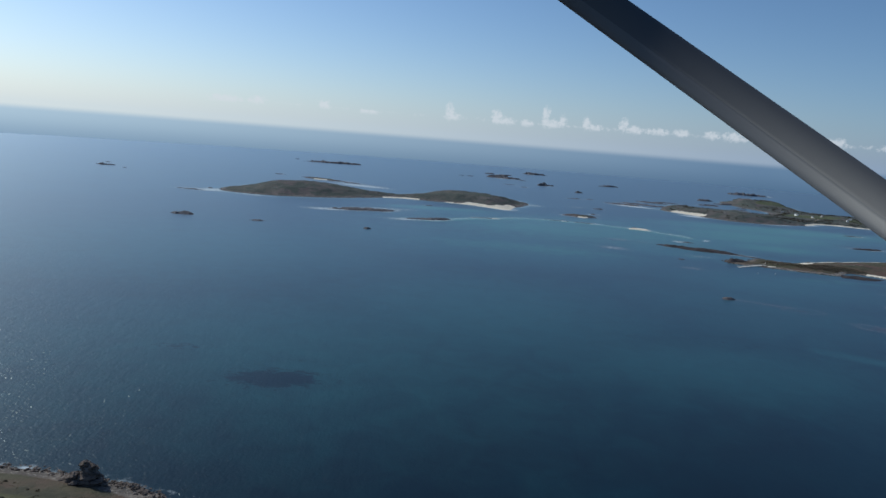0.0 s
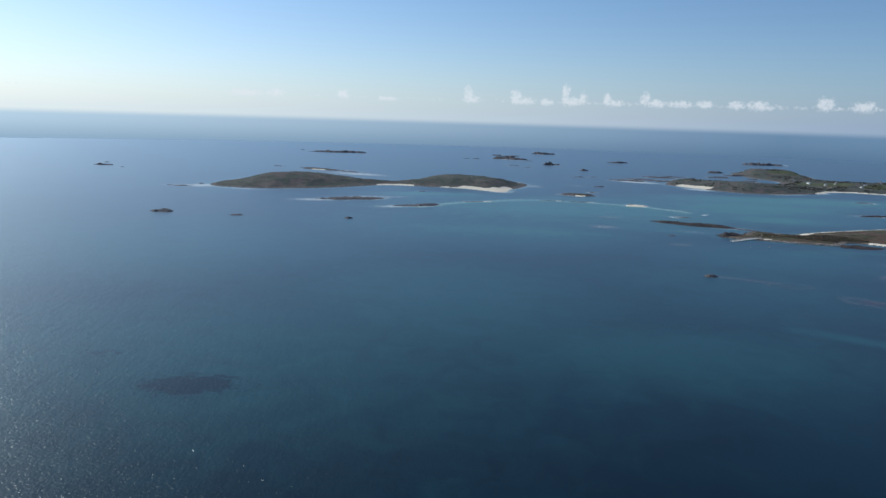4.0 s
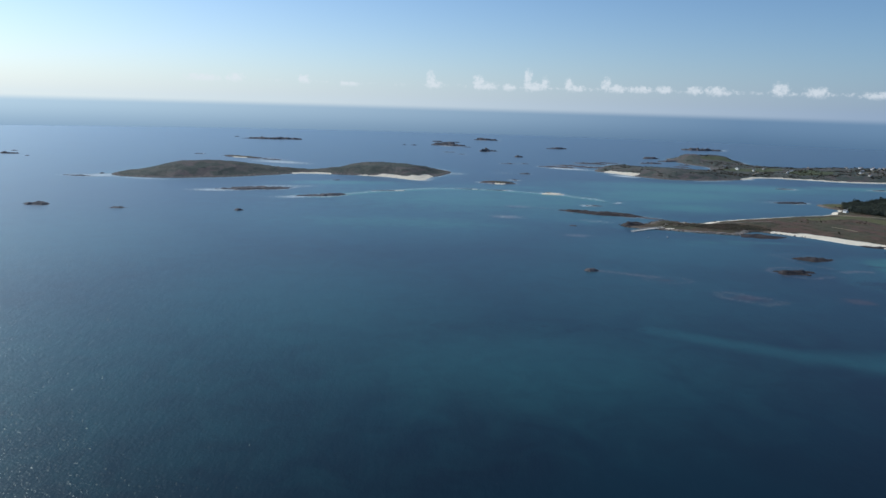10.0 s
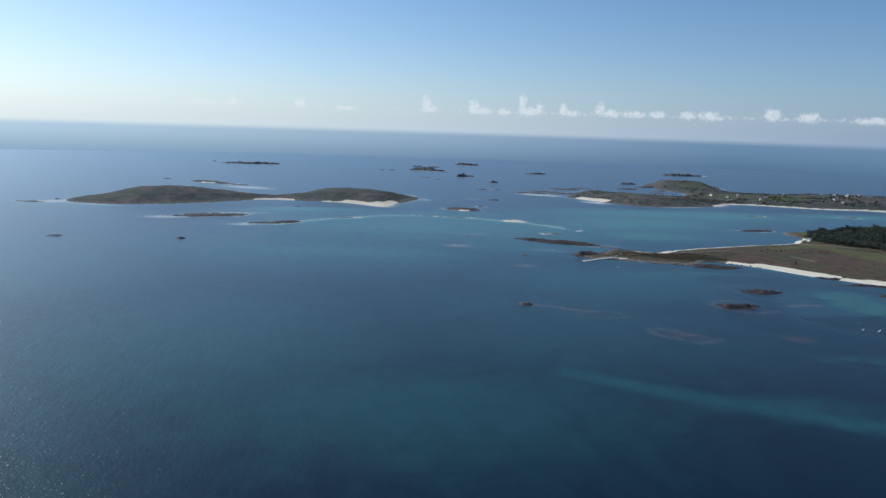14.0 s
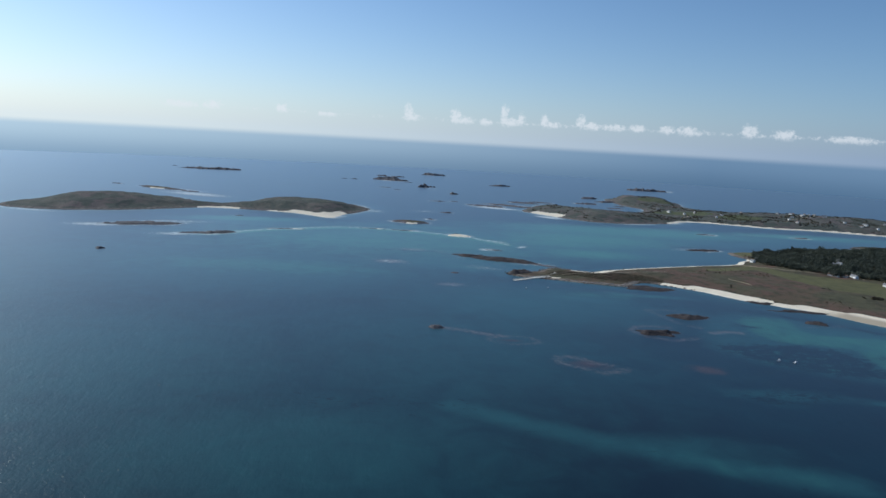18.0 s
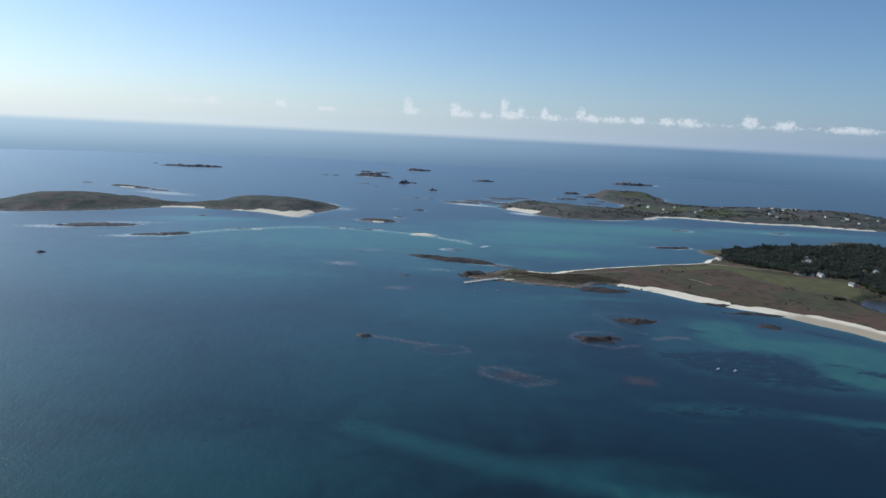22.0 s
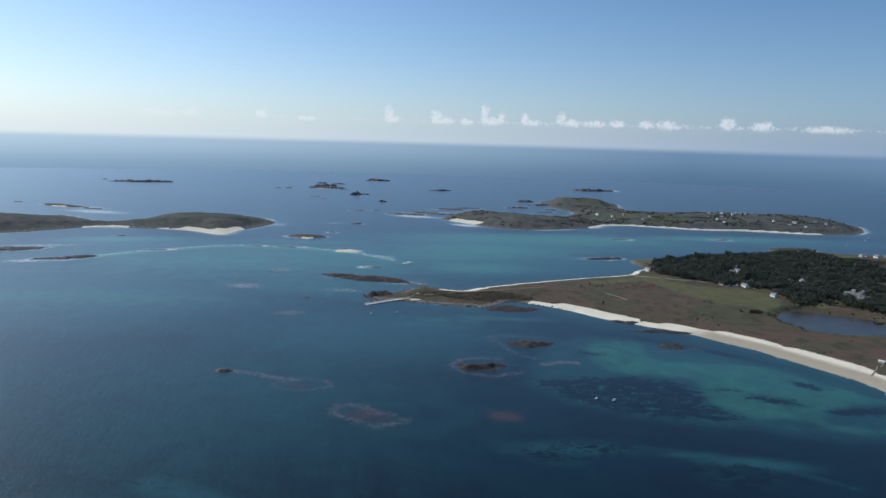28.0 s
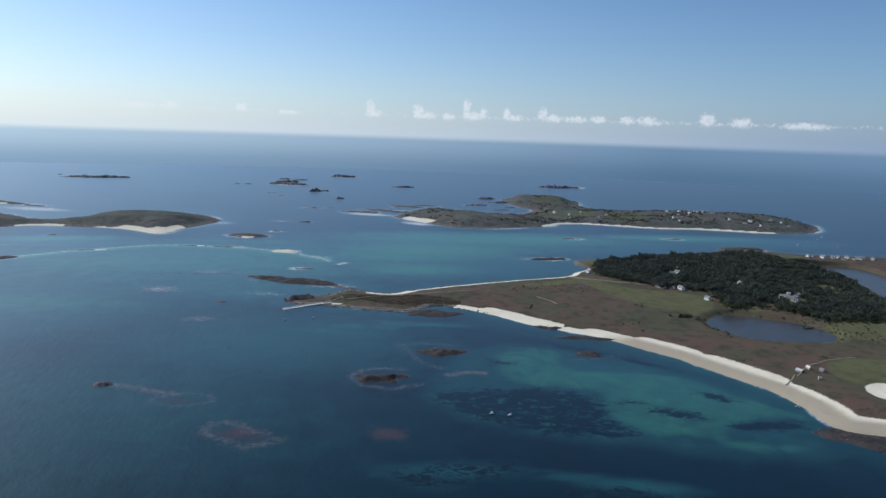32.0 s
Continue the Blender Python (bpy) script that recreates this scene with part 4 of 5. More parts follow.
RENDER_WALL, STONE_WALL = plain("white_render", (0.86, 0.84, 0.79), 0.8), plain("granite_wall", (0.36, 0.33, 0.29), 0.9, 0.3)
SLATE, RED_ROOF = plain("slate_roof", (0.20, 0.20, 0.205), 0.55, 0.25), plain("brown_roof", (0.22, 0.14, 0.10), 0.7, 0.25)
GLASS, PAINT = plain("window_glass", (0.03, 0.04, 0.05), 0.06, 0.1), plain("white_paint", (0.82, 0.83, 0.84), 0.3, 0.06)
BARK, GRANITE = plain("bark", (0.12, 0.09, 0.065), 0.95, 0.3, 3), plain("granite", (0.125, 0.096, 0.078), 0.95, 0.55, 0.35, bump=0.9)
BLUE_PAINT, ALLOY, PALE_STONE = plain("blue_paint", (0.05, 0.12, 0.25), 0.3, 0.1), plain("alloy", (0.6, 0.61, 0.62), 0.35, 0.1, metal=0.9), plain("pale_stone", (0.66, 0.61, 0.53), 0.9, 0.3, 0.3)


def leaf_material(name, dark, light):
    m, n = material(name)
    g = n.add("ShaderNodeNewGeometry")
    c = n.mix(g.outputs["Random Per Island"], dark, light)
    c = n.mix(n.math("MULTIPLY", n.ramp(n.noise(0.035, 4, 0.65, g.outputs["Position"]), 0.4, 0.7), 0.75), c, tuple(0.7 * a for a in dark))
    c = n.mix(n.math("MULTIPLY", n.ramp(n.noise(0.021, 3, 0.6, g.outputs["Position"]), 0.55, 0.72), 0.6), c, tuple(1.5 * a for a in light))
    p = finish(n, c, 0.75, None, spec=0.3)
    through_leaf = n.add("ShaderNodeBsdfTranslucent")
    n.link(c, through_leaf.inputs["Color"])
    both = n.add("ShaderNodeMixShader")
    both.inputs[0].default_value = 0.3
    n.link(p.outputs[0], both.inputs[1])
    n.link(through_leaf.outputs[0], both.inputs[2])
    n.link(both.outputs[0], n.tree.nodes["Material Output"].inputs[0])
    return m


LEAF, PINE, GORSE = leaf_material("broad_leaves", (0.050, 0.068, 0.034), (0.110, 0.125, 0.060)), leaf_material("pine_needles", (0.056, 0.070, 0.056), (0.112, 0.122, 0.088)), leaf_material("gorse_leaves", (0.056, 0.050, 0.034), (0.098, 0.082, 0.052))


def mesh_of(name, verts, faces, mat, flat=True):
    me = bpy.data.meshes.new(name)
    me.from_pydata(verts, [], faces)
    me.materials.append(mat)
    if not flat:
        me.polygons.foreach_set("use_smooth", np.ones(len(me.polygons), bool))
    me.update()
    return me


def part(name, bm, mat, parent, label=""):
    """One mesh object under a thing or a part."""
    me = bpy.data.meshes.new(name)
    bm.to_mesh(me)
    bm.free()
    me.materials.append(mat)
    ob = new(name, me)
    ob.parent = parent
    return tagged(ob, label)


def boxed(x0, y0, z0, x1, y1, z1, bevel=0.0):
    bm = bmesh.new()
    m = Matrix.Translation(((x0 + x1) / 2, (y0 + y1) / 2, (z0 + z1) / 2)) @ Matrix.Diagonal((x1 - x0, y1 - y0, z1 - z0, 1))
    bmesh.ops.create_cube(bm, size=1, matrix=m)
    if bevel:
        bmesh.ops.bevel(bm, geom=bm.edges[:], offset=bevel, segments=1, affect="EDGES")
    return bm


def solid(verts, faces):
    bm = bmesh.new()
    vs = [bm.verts.new(v) for v in verts]
    for f in faces:
        bm.faces.new([vs[i] for i in f])
    bmesh.ops.recalc_face_normals(bm, faces=bm.faces[:])
    return bm


# ---------------------------------------------------------------- woods
def crown_shape(rng, radius, tall, leaves, size):
    """Vertices and faces of a crown: many small leaf clumps set in uneven lobes."""
    lobes = [(rng.normal(0, 0.45, 3) * (radius, radius, tall * 0.5), rng.uniform(0.45, 0.75)) for _ in range(6)]
    verts, faces = [], []
    for k in range(leaves):
        mid, r = lobes[k % len(lobes)]
        way = rng.normal(0, 1, 3)
        way /= np.linalg.norm(way)
        p = mid + way * (radius * r, radius * r, tall * 0.5 * r) * rng.uniform(0.75, 1.05) + (0, 0, tall * 0.6)
        a, b = np.cross(way, rng.normal(0, 1, 3)), rng.normal(0, 1, 3)
        a = a / (np.linalg.norm(a) + 1e-6)
        b = np.cross(way + 0.5 * b, a)
        b /= np.linalg.norm(b) + 1e-6
        s = size * rng.uniform(0.7, 1.4)
        i = len(verts)
        verts += [p + a * s, p + b * s * 0.8 + way * s * 0.3, p - a * s, p - b * s * 0.8 + way * s * 0.2]
        faces += [(i, i + 1, i + 2), (i, i + 2, i + 3)]
    return np.array(verts), faces


def trunk_shape(rng, tall, thick):
    """A tapered trunk with three limbs."""
    bm = bmesh.new()
    def limb(a, b, r0, r1):
        a, b = Vector(a), Vector(b)
        m = Matrix.Translation((a + b) / 2) @ (b - a).to_track_quat("Z", "Y").to_matrix().to_4x4()
        bmesh.ops.create_cone(bm, cap_ends=True, segments=6, radius1=r0, radius2=r1, depth=(b - a).length, matrix=m)
    limb((0, 0, -0.8), (0, 0, tall * 0.6), thick, thick * 0.6)
    for k in range(3):
        a = 2.1 * k + rng.uniform(0, 1)
        limb((0, 0, tall * 0.45), (math.cos(a) * tall * 0.25, math.sin(a) * tall * 0.25, tall * 0.8), thick * 0.5, thick * 0.2)
    return bm


rng = np.random.default_rng(11)
FOREST = rounded([(968, 1452), (1010, 1555), (1100, 1600), (1250, 1640), (1360, 1655), (1385, 1600), (1366, 1500), (1390, 1430), (1392, 1350), (1360, 1235), (1350, 1120), (1250, 1112), (1192, 1120), (1178, 1150), (1150, 1182), (1080, 1192), (1096, 1276), (1010, 1350)], 6, 12, 50, 15)
CLEARINGS = ((1168, 1326, 15), (1058, 1308, 12), (1205, 1224, 26), (1150, 1200, 14), (1097, 1412, 20), (1047, 1292, 12), (1315, 1300, 17), (1315, 1262, 17), (1120, 1186, 11), (1240, 1500, 10), (1073, 1234, 8), (1120, 1250, 10), (1085, 1330, 9), (1130, 1290, 8), (1260, 1240, 16), (1225, 1400, 13), (1330, 1420, 15), (1180, 1480, 9))


def scattered(line, gap, rng, margin=0.0):
    x0, y0 = line.min(0)
    x1, y1 = line.max(0)
    x, y = np.meshgrid(np.arange(x0, x1, gap), np.arange(y0, y1, gap))
    x, y = x.ravel() + rng.uniform(-0.45, 0.45, x.size) * gap, y.ravel() + rng.uniform(-0.45, 0.45, y.size) * gap
    d = inland(x, y, line)
    ok = d > margin
    for cx, cy, cr in CLEARINGS:
        ok &= np.hypot(x - cx, y - cy) > cr
    return np.stack([x, y, d], 1)[ok]


shapes = [crown_shape(rng, 4.4, 6.2, 170, 0.72) for _ in range(6)]
verts, faces, base = [], [], 0
edge_trees = []
for x, y, d in scattered(FOREST, 6.6, rng):
    g = tresco_z(x, y)
    if d < 9 and y < 1380 and len(edge_trees) < 90:
        edge_trees.append((x, y, g))
        continue
    v, f = shapes[rng.integers(len(shapes))]
    turn, s, tall = rng.uniform(0, 6.28), rng.uniform(0.75, 1.2), rng.uniform(0.8, 1.2) * (1.1 + 0.95 * float(grain(x, y, 32, 61)))
    c, q = math.cos(turn), math.sin(turn)
    w = np.stack([(v[:, 0] * c - v[:, 1] * q) * s + x, (v[:, 0] * q + v[:, 1] * c) * s + y, v[:, 2] * tall * s + g + 0.6], 1)
    verts.append(w)
    faces.append(np.array(f) + base)
    base += len(v)
woods = new("woodland", mesh_of("woodland", np.concatenate(verts).tolist(), np.concatenate(faces).tolist(), PINE))
tagged(woods, "dense dark wood of pines and broad-leaved trees", "wood", kind="stuff")


def tree(k):
    r = np.random.default_rng(50 + k)
    top = tagged(new("tree"), "dark broad-leaved tree at the edge of the wood", "tree", "trees at the edge of the wood")
    part("trunk", trunk_shape(r, 5.6, 0.26), BARK, top)
    v, f = crown_shape(r, 3.0, 4.6, 200, 0.5)
    crown = new("crown", mesh_of("crown", (v + (0, 0, 1.4)).tolist(), f, LEAF))
    crown.parent = top
    return top


models = [tree(k) for k in range(4)]
for k, (x, y, g) in enumerate(edge_trees):
    m = pose(x, y, g, 0, 0, rng.uniform(0, 360))
    if k < len(models):
        models[k].matrix_basis = m
    else:
        copy_thing(models[k % len(models)], m)

# low gorse and bramble over the heath
verts, faces, base = [], [], 0
thicket = [crown_shape(rng, 1.3, 1.0, 34, 0.38) for _ in range(4)]
POINT_SCRUB = rounded(ellipse(608, 1242, 70, 32, -8, 9, 0.2, 41), 5)
TIP_SCRUB = rounded(ellipse(530, 1258, 30, 22, -4, 9, 0.2, 42), 5)
WEST_SCRUB = rounded(ellipse(1010, 1150, 40, 14, 60, 9, 0.2, 43), 5)
thickets = [(scattered(TRESCO, 9.0, rng, 54), 0.42), (scattered(POINT_SCRUB, 1.9, rng), -9), (scattered(TIP_SCRUB, 2.4, rng), -9), (scattered(WEST_SCRUB, 5.0, rng), -0.2)]
for spots, least in thickets:
    keep = (grain(spots[:, 0], spots[:, 1], 60, 90) + rng.uniform(-0.25, 0.25, len(spots)) > least) & (inland(spots[:, 0], spots[:, 1], POOL) < -6) & (inland(spots[:, 0], spots[:, 1], MEADOW) < -3) & (spots[:, 0] < 1500)
    for x, y, d in spots[keep]:
        v, f = thicket[rng.integers(4)]
        s = rng.uniform(0.35, 0.65) if least < -1 else rng.uniform(0.5, 1.4)
        verts.append(v * s + (x, y, tresco_z(x, y) - 0.2))
        faces.append(np.array(f) + base)
        base += len(v)
# a reed islet in the pool and a thicket on the heath beside it
for cx, cy, r, count, size in ((1155, 1100, 7, 14, 1.3), (993, 1144, 10, 26, 2.2), (1012, 1085, 6, 10, 1.4)):
    for _ in range(count):
        x, y = cx + rng.normal(0, r * 0.55), cy + rng.normal(0, r * 0.4)
        v, f = thicket[rng.integers(4)]
        verts.append(v * size * rng.uniform(0.6, 1.2) + (x, y, max(tresco_z(x, y), 1.3) - 0.2))
        faces.append(np.array(f) + base)
        base += len(v)
# tussocks and scrub on the headland
for spots in (scattered(rounded(ellipse(-285, 252, 34, 9, 0, 9, 0.2, 45), 5), 3.2, rng), scattered(rounded(ellipse(-320, 268, 22, 6, 0, 9, 0.2, 46), 5), 3.6, rng)):
    for x, y, d in spots[rng.uniform(0, 1, len(spots)) < 0.4]:
        v, f = thicket[rng.integers(4)]
        verts.append(v * rng.uniform(0.4, 1.0) + (x, y, headland_z(x, y) - 0.2))
        faces.append(np.array(f) + base)
        base += len(v)
# hedges and bushes of the farther island
spots = scattered(BRYHER, 8.0, rng, 28)
hedge = np.minimum(np.abs(grain(spots[:, 0], spots[:, 1], 120, 95)), np.abs(grain(spots[:, 0], spots[:, 1], 150, 97)))
keep = hedge + rng.uniform(0, 0.12, len(spots)) < 0.085 + 0.05 * (np.hypot(spots[:, 0] - 1300, spots[:, 1] - 2300) < 260)
for x, y, d in spots[keep]:
    v, f = thicket[rng.integers(4)]
    s = rng.uniform(1.2, 2.4)
    verts.append(v * s + (x, y, bryher_z(x, y) - 0.3))
    faces.append(np.array(f) + base)
    base += len(v)
for line, gap, ground in ((POOL, 5.0, tresco_z), (FOREST, 6.0, tresco_z)):
    for p in line[::1]:
        for _ in range(3):
            x, y = p + rng.normal(0, 5, 2)
            if inland([x], [y], POOL)[0] > -3:
                continue
            v, f = thicket[rng.integers(4)]
            s = rng.uniform(0.7, 1.5)
            verts.append(v * s + (x, y, ground(x, y) - 0.2))
            faces.append(np.array(f) + base)
            base += len(v)
gorse = new("gorse", mesh_of("gorse", np.concatenate(verts).tolist(), np.concatenate(faces).tolist(), GORSE))
tagged(gorse, "low gorse and bramble scattered over the islands", "shrub", kind="stuff")


# ---------------------------------------------------------------- boulders
def boulder(rng, fine=2):
    bm = bmesh.new()
    bmesh.ops.create_icosphere(bm, subdivisions=fine, radius=1)
    o = Vector(rng.uniform(-50, 50, 3))
    for v in bm.verts:
        k = 1 + 0.45 * noise.noise(v.co * 1.1 + o) + 0.2 * noise.noise(v.co * 2.7 + o)
        v.co = Vector((round(v.co.x * k * 3.2) / 3.2 * 0.5 + v.co.x * k * 0.5, v.co.y * k, round(v.co.z * k * 3) / 3 * 0.5 + v.co.z * k * 0.5))
    return bm


def rock_heap(name, spots, ground, text, big=1.6, mat=None):
    """Loose shore boulders in one object."""
    stones = []
    for k in range(5):
        bm = boulder(rng)
        stones.append((np.array([v.co[:] for v in bm.verts]), np.array([[v.index for v in f.verts] for f in bm.faces])))
        bm.free()
    verts, faces, base = [], [], 0
    for x, y in spots:
        v, f = stones[rng.integers(5)]
        s = big * rng.uniform(0.4, 1.0) ** 1.5 * np.array((1.3, 1.0, 0.75))
        a = rng.uniform(0, 6.28)
        w = v * s
        w = np.stack([w[:, 0] * math.cos(a) - w[:, 1] * math.sin(a) + x, w[:, 0] * math.sin(a) + w[:, 1] * math.cos(a) + y, w[:, 2] + ground(x, y) + 0.2], 1)
        verts.append(w)
        faces.append(f + base)
        base += len(v)
    ob = new(name, mesh_of(name, np.concatenate(verts).tolist(), np.concatenate(faces).tolist(), mat or GRANITE))
    return tagged(ob, text, "rocks", kind="stuff")


spots = [p + rng.normal(0, 3.2, 2) for p in HEAD[:90] for _ in range(13)]
spots += [np.array((44, 306)) + rng.normal(0, 7, 2) for _ in range(60)]
rock_heap("shore_boulders", spots, headland_z, "brown-grey granite boulders along the shore", 1.0)
spots = [p + rng.normal(0, 3, 2) for p in TRESCO if p[0] < 720 for _ in range(3)]
rock_heap("shore_boulders", spots, tresco_z, "brown granite boulders along the low shore", 1.3)

spots = [np.array((984, 750)) + rng.normal(0, 1, 2) @ np.array(((19, -9), (2, 5))) for _ in range(120)]
rock_heap("shore_boulders", spots, lambda x, y: 0.4 + tresco_z(x, y) * (inland([x], [y], TRESCO)[0] > 0), "dark weedy boulders below the end of the beach", 0.9)

spots = [p + np.array((rng.normal(0, 2.5), rng.uniform(0.5, 8.0))) for p in TRESCO if 500 < p[0] < 640 and p[1] < 1230 for _ in range(22)]
rock_heap("shore_boulders", spots, tresco_z, "pale grey granite stones banked along the low shore", 1.3, plain("pale_granite", (0.36, 0.32, 0.28), 0.95, 0.45, 0.35, bump=0.6))

# the tor on the headland
tor = tagged(new("granite_tor"), "tall weathered granite outcrop on the grassy headland", "rock")
tor.matrix_basis = pose(-290, 283, headland_z(-290, 283) - 1.5)
TOR_BLOCKS = ((0, 0, 2.0, 8.5, 6.5, 3.6), (1.6, 0.5, 5.6, 6.4, 5.0, 2.6), (2.6, 0, 8.6, 4.6, 4.0, 2.2), (0.6, 0.6, 11.0, 3.0, 2.6, 1.7), (4.4, -0.6, 10.6, 2.2, 2.2, 1.5), (-5.5, 0.5, 3.0, 4.2, 3.8, 2.4), (-3.6, -1.5, 6.2, 2.6, 2.6, 1.9), (7.0, -0.5, 2.6, 3.8, 4.0, 3.2), (6.2, -1.0, 6.4, 2.4, 2.6, 2.0), (-9.5, 0, 1.4, 3.4, 3.0, 1.7), (-13.0, 0.4, 0.9, 2.4, 2.2, 1.2), (10.6, -0.4, 1.2, 2.4, 2.4, 1.5), (1.4, -0.4, 13.0, 1.5, 1.4, 0.9))
for x, y, z, a, b, c in TOR_BLOCKS:
    bm = boulder(rng, 3)
    o = Vector(rng.uniform(-50, 50, 3))
    for v in bm.verts:
        v.co *= 1 + 0.16 * noise.noise(v.co * 3.4 + o) - 0.12 * abs(noise.noise(v.co * 5.1 + o))
    bmesh.ops.transform(bm, matrix=Matrix.Translation((x, y, z)) @ Matrix.Rotation(rng.uniform(-0.3, 0.3), 4, "Y") @ Matrix.Diagonal((a, b, c, 1)), verts=bm.verts[:])
    part("block", bm, GRANITE, tor)


# ---------------------------------------------------------------- houses
def house(text, group, long=12.0, deep=7.0, eaves=4.6, ridge=7.4, wall=RENDER_WALL, roof=SLATE, chimneys=2, bays=4):
    """A gabled house, its front along x."""
    top = tagged(new("house"), text, "house", group)
    a, b = long / 2, deep / 2
    part("wall", solid([(-a, -b, -1.5), (a, -b, -1.5), (a, b, -1.5), (-a, b, -1.5), (-a, -b, eaves), (a, -b, eaves), (a, b, eaves), (-a, b, eaves), (-a, 0, ridge - 0.15), (a, 0, ridge - 0.15)],
        [(0, 1, 2, 3), (0, 1, 5, 4), (2, 3, 7, 6), (0, 4, 8, 7, 3), (1, 2, 6, 9, 5), (4, 5, 9, 8), (6, 7, 8, 9)]), wall, top)
    o, drop = 0.4, (ridge - eaves) / b * 0.4
    for side, name in ((-1, "roof"), (1, "roof")):
        e = [(-a - o, side * (b + o), eaves - drop), (a + o, side * (b + o), eaves - drop), (a + o, 0, ridge), (-a - o, 0, ridge)]
        part(name, solid(e + [(x, y, z + 0.22) for x, y, z in e], [(0, 1, 2, 3), (4, 5, 6, 7), (0, 1, 5, 4), (1, 2, 6, 5), (2, 3, 7, 6), (3, 0, 4, 7)]), roof, top)
    for k in range(chimneys):
        x = (a - 0.6) * (1, -1)[k]
        part("chimney", boxed(x - 0.45, -0.4, ridge - 0.8, x + 0.45, 0.4, ridge + 1.1), STONE_WALL, top)
    for k in range(bays):
        x = -a + (k + 0.5) * long / bays
        for z in (1.0, 3.0) if eaves > 4 else (1.0,):
            if k == bays // 2 and z < 2:
                part("door", boxed(x - 0.5, -b - 0.05, 0, x + 0.5, -b + 0.05, 2.05), BLUE_PAINT, top)
                continue
            w = part("window", boxed(x - 0.6, -b - 0.06, z, x + 0.6, -b + 0.05, z + 1.25), PAINT, top)
            part("pane", boxed(x - 0.5, -b - 0.075, z + 0.1, x + 0.5, -b - 0.02, z + 1.15), GLASS, w)
    return top


cottage = house("white-rendered cottage with a slate roof", "island houses")
longhouse = house("long white house with a slate roof", "island houses", 18, 7.5, 4.8, 7.8, RENDER_WALL, SLATE, 2, 6)
bungalow = house("low white bungalow with a brown roof", "island houses", 11, 7, 2.8, 5.2, RENDER_WALL, RED_ROOF, 1, 3)
stone_house = house("grey granite house with a slate roof", "island houses", 13, 7, 4.6, 7.6, STONE_WALL, SLATE, 2, 4)
kinds = (cottage, longhouse, bungalow, stone_house)
homes = [(x, y, tresco_z) for x, y in ((1510, 1642), (1528, 1655), (1538, 1632), (1562, 1664), (1568, 1640), (1592, 1658), (1584, 1628), (1609, 1652), (1612, 1634), (1632, 1646), (1652, 1660), (1660, 1636), (1097, 1412), (1086, 1404), (1110, 1420), (1052, 1312), (1064, 1304), (1076, 1236), (984, 1494), (962, 1472), (1160, 1330), (1176, 1322), (1188, 1232), (1182, 1214), (1230, 1246), (1246, 1254), (1120, 1440), (1108, 1446), (1040, 1318), (1034, 1326))]
homes += [(x, y, bryher_z) for x, y in ((1158, 2439), (1195, 2398), (1157, 2540), (1256, 2290), (1449, 2520), (1538, 2443), (1600, 2454), (1575, 2357), (1602, 2361), (1631, 2381), (1484, 2271), (1479, 2216), (1647, 2241), (1662, 2178), (1704, 2223), (1702, 2159), (1777, 2234), (1796, 2210), (1797, 2172), (1560, 2400), (1615, 2410), (1648, 2350), (1520, 2320), (1240, 2420), (1300, 2350))]
used = set()
for k, (x, y, ground) in enumerate(homes):
    kind = kinds[(0, 2, 1, 0, 3, 0, 2)[k % 7]]
    m = pose(x, y, ground(x, y), 0, 0, rng.uniform(-100, -30)) @ Matrix.Scale(0.8, 4)
    if kind in used:
        copy_thing(kind, pose(x, y, ground(x, y), 0, 0, rng.uniform(-100, -30)))
    else:
        kind.matrix_basis = m
        used.add(kind)

# the great house among the trees
abbey = tagged(new("manor_house"), "large pale granite manor house with a square tower", "house")
abbey.matrix_basis = pose(1205, 1226, tresco_z(1205, 1226), 0, 0, -48) @ Matrix.Scale(0.8, 4)
for x, y, a, b, up in ((0, 0, 22, 9, 8), (-15, 2, 10, 8, 6.5), (14, -3, 8, 13, 7.5)):
    part("wing", boxed(x - a / 2, y - b / 2, -2, x + a / 2, y + b / 2, up), PALE_STONE, abbey)
    e = [(x - a / 2 - 0.3, y - b / 2 - 0.3, up), (x + a / 2 + 0.3, y - b / 2 - 0.3, up), (x + a / 2 + 0.3, y + b / 2 + 0.3, up), (x - a / 2 - 0.3, y + b / 2 + 0.3, up)]
    r = [(x - a / 2, y, up + 3), (x + a / 2, y, up + 3)] if a > b else [(x, y - b / 2, up + 3), (x, y + b / 2, up + 3)]
    f = [(0, 1, 5, 4), (2, 3, 4, 5), (0, 3, 4), (1, 2, 5), (0, 1, 2, 3)] if a > b else [(0, 3, 5, 4), (1, 2, 5, 4), (0, 1, 4), (2, 3, 5), (0, 1, 2, 3)]
    part("roof", solid(e + r, f), SLATE, abbey)
    for k in range(int(a // 3)):
        for z in (1.2, 4.4):
            u = x - a / 2 + 1.5 + 3 * k
            part("window", boxed(u - 0.6, y - b / 2 - 0.08, z, u + 0.6, y - b / 2 + 0.05, z + 1.9), GLASS, abbey)
part("tower", boxed(-6.5, -2.5, 0, -0.5, 3.5, 14.5, 0.12), PALE_STONE, abbey)
for x in (-6.2, -3.5, -0.8):
    for y in (-2.2, 3.2):
        part("battlement", boxed(x - 0.5, y - 0.5, 14.5, x + 0.5, y + 0.5, 15.4), PALE_STONE, abbey)

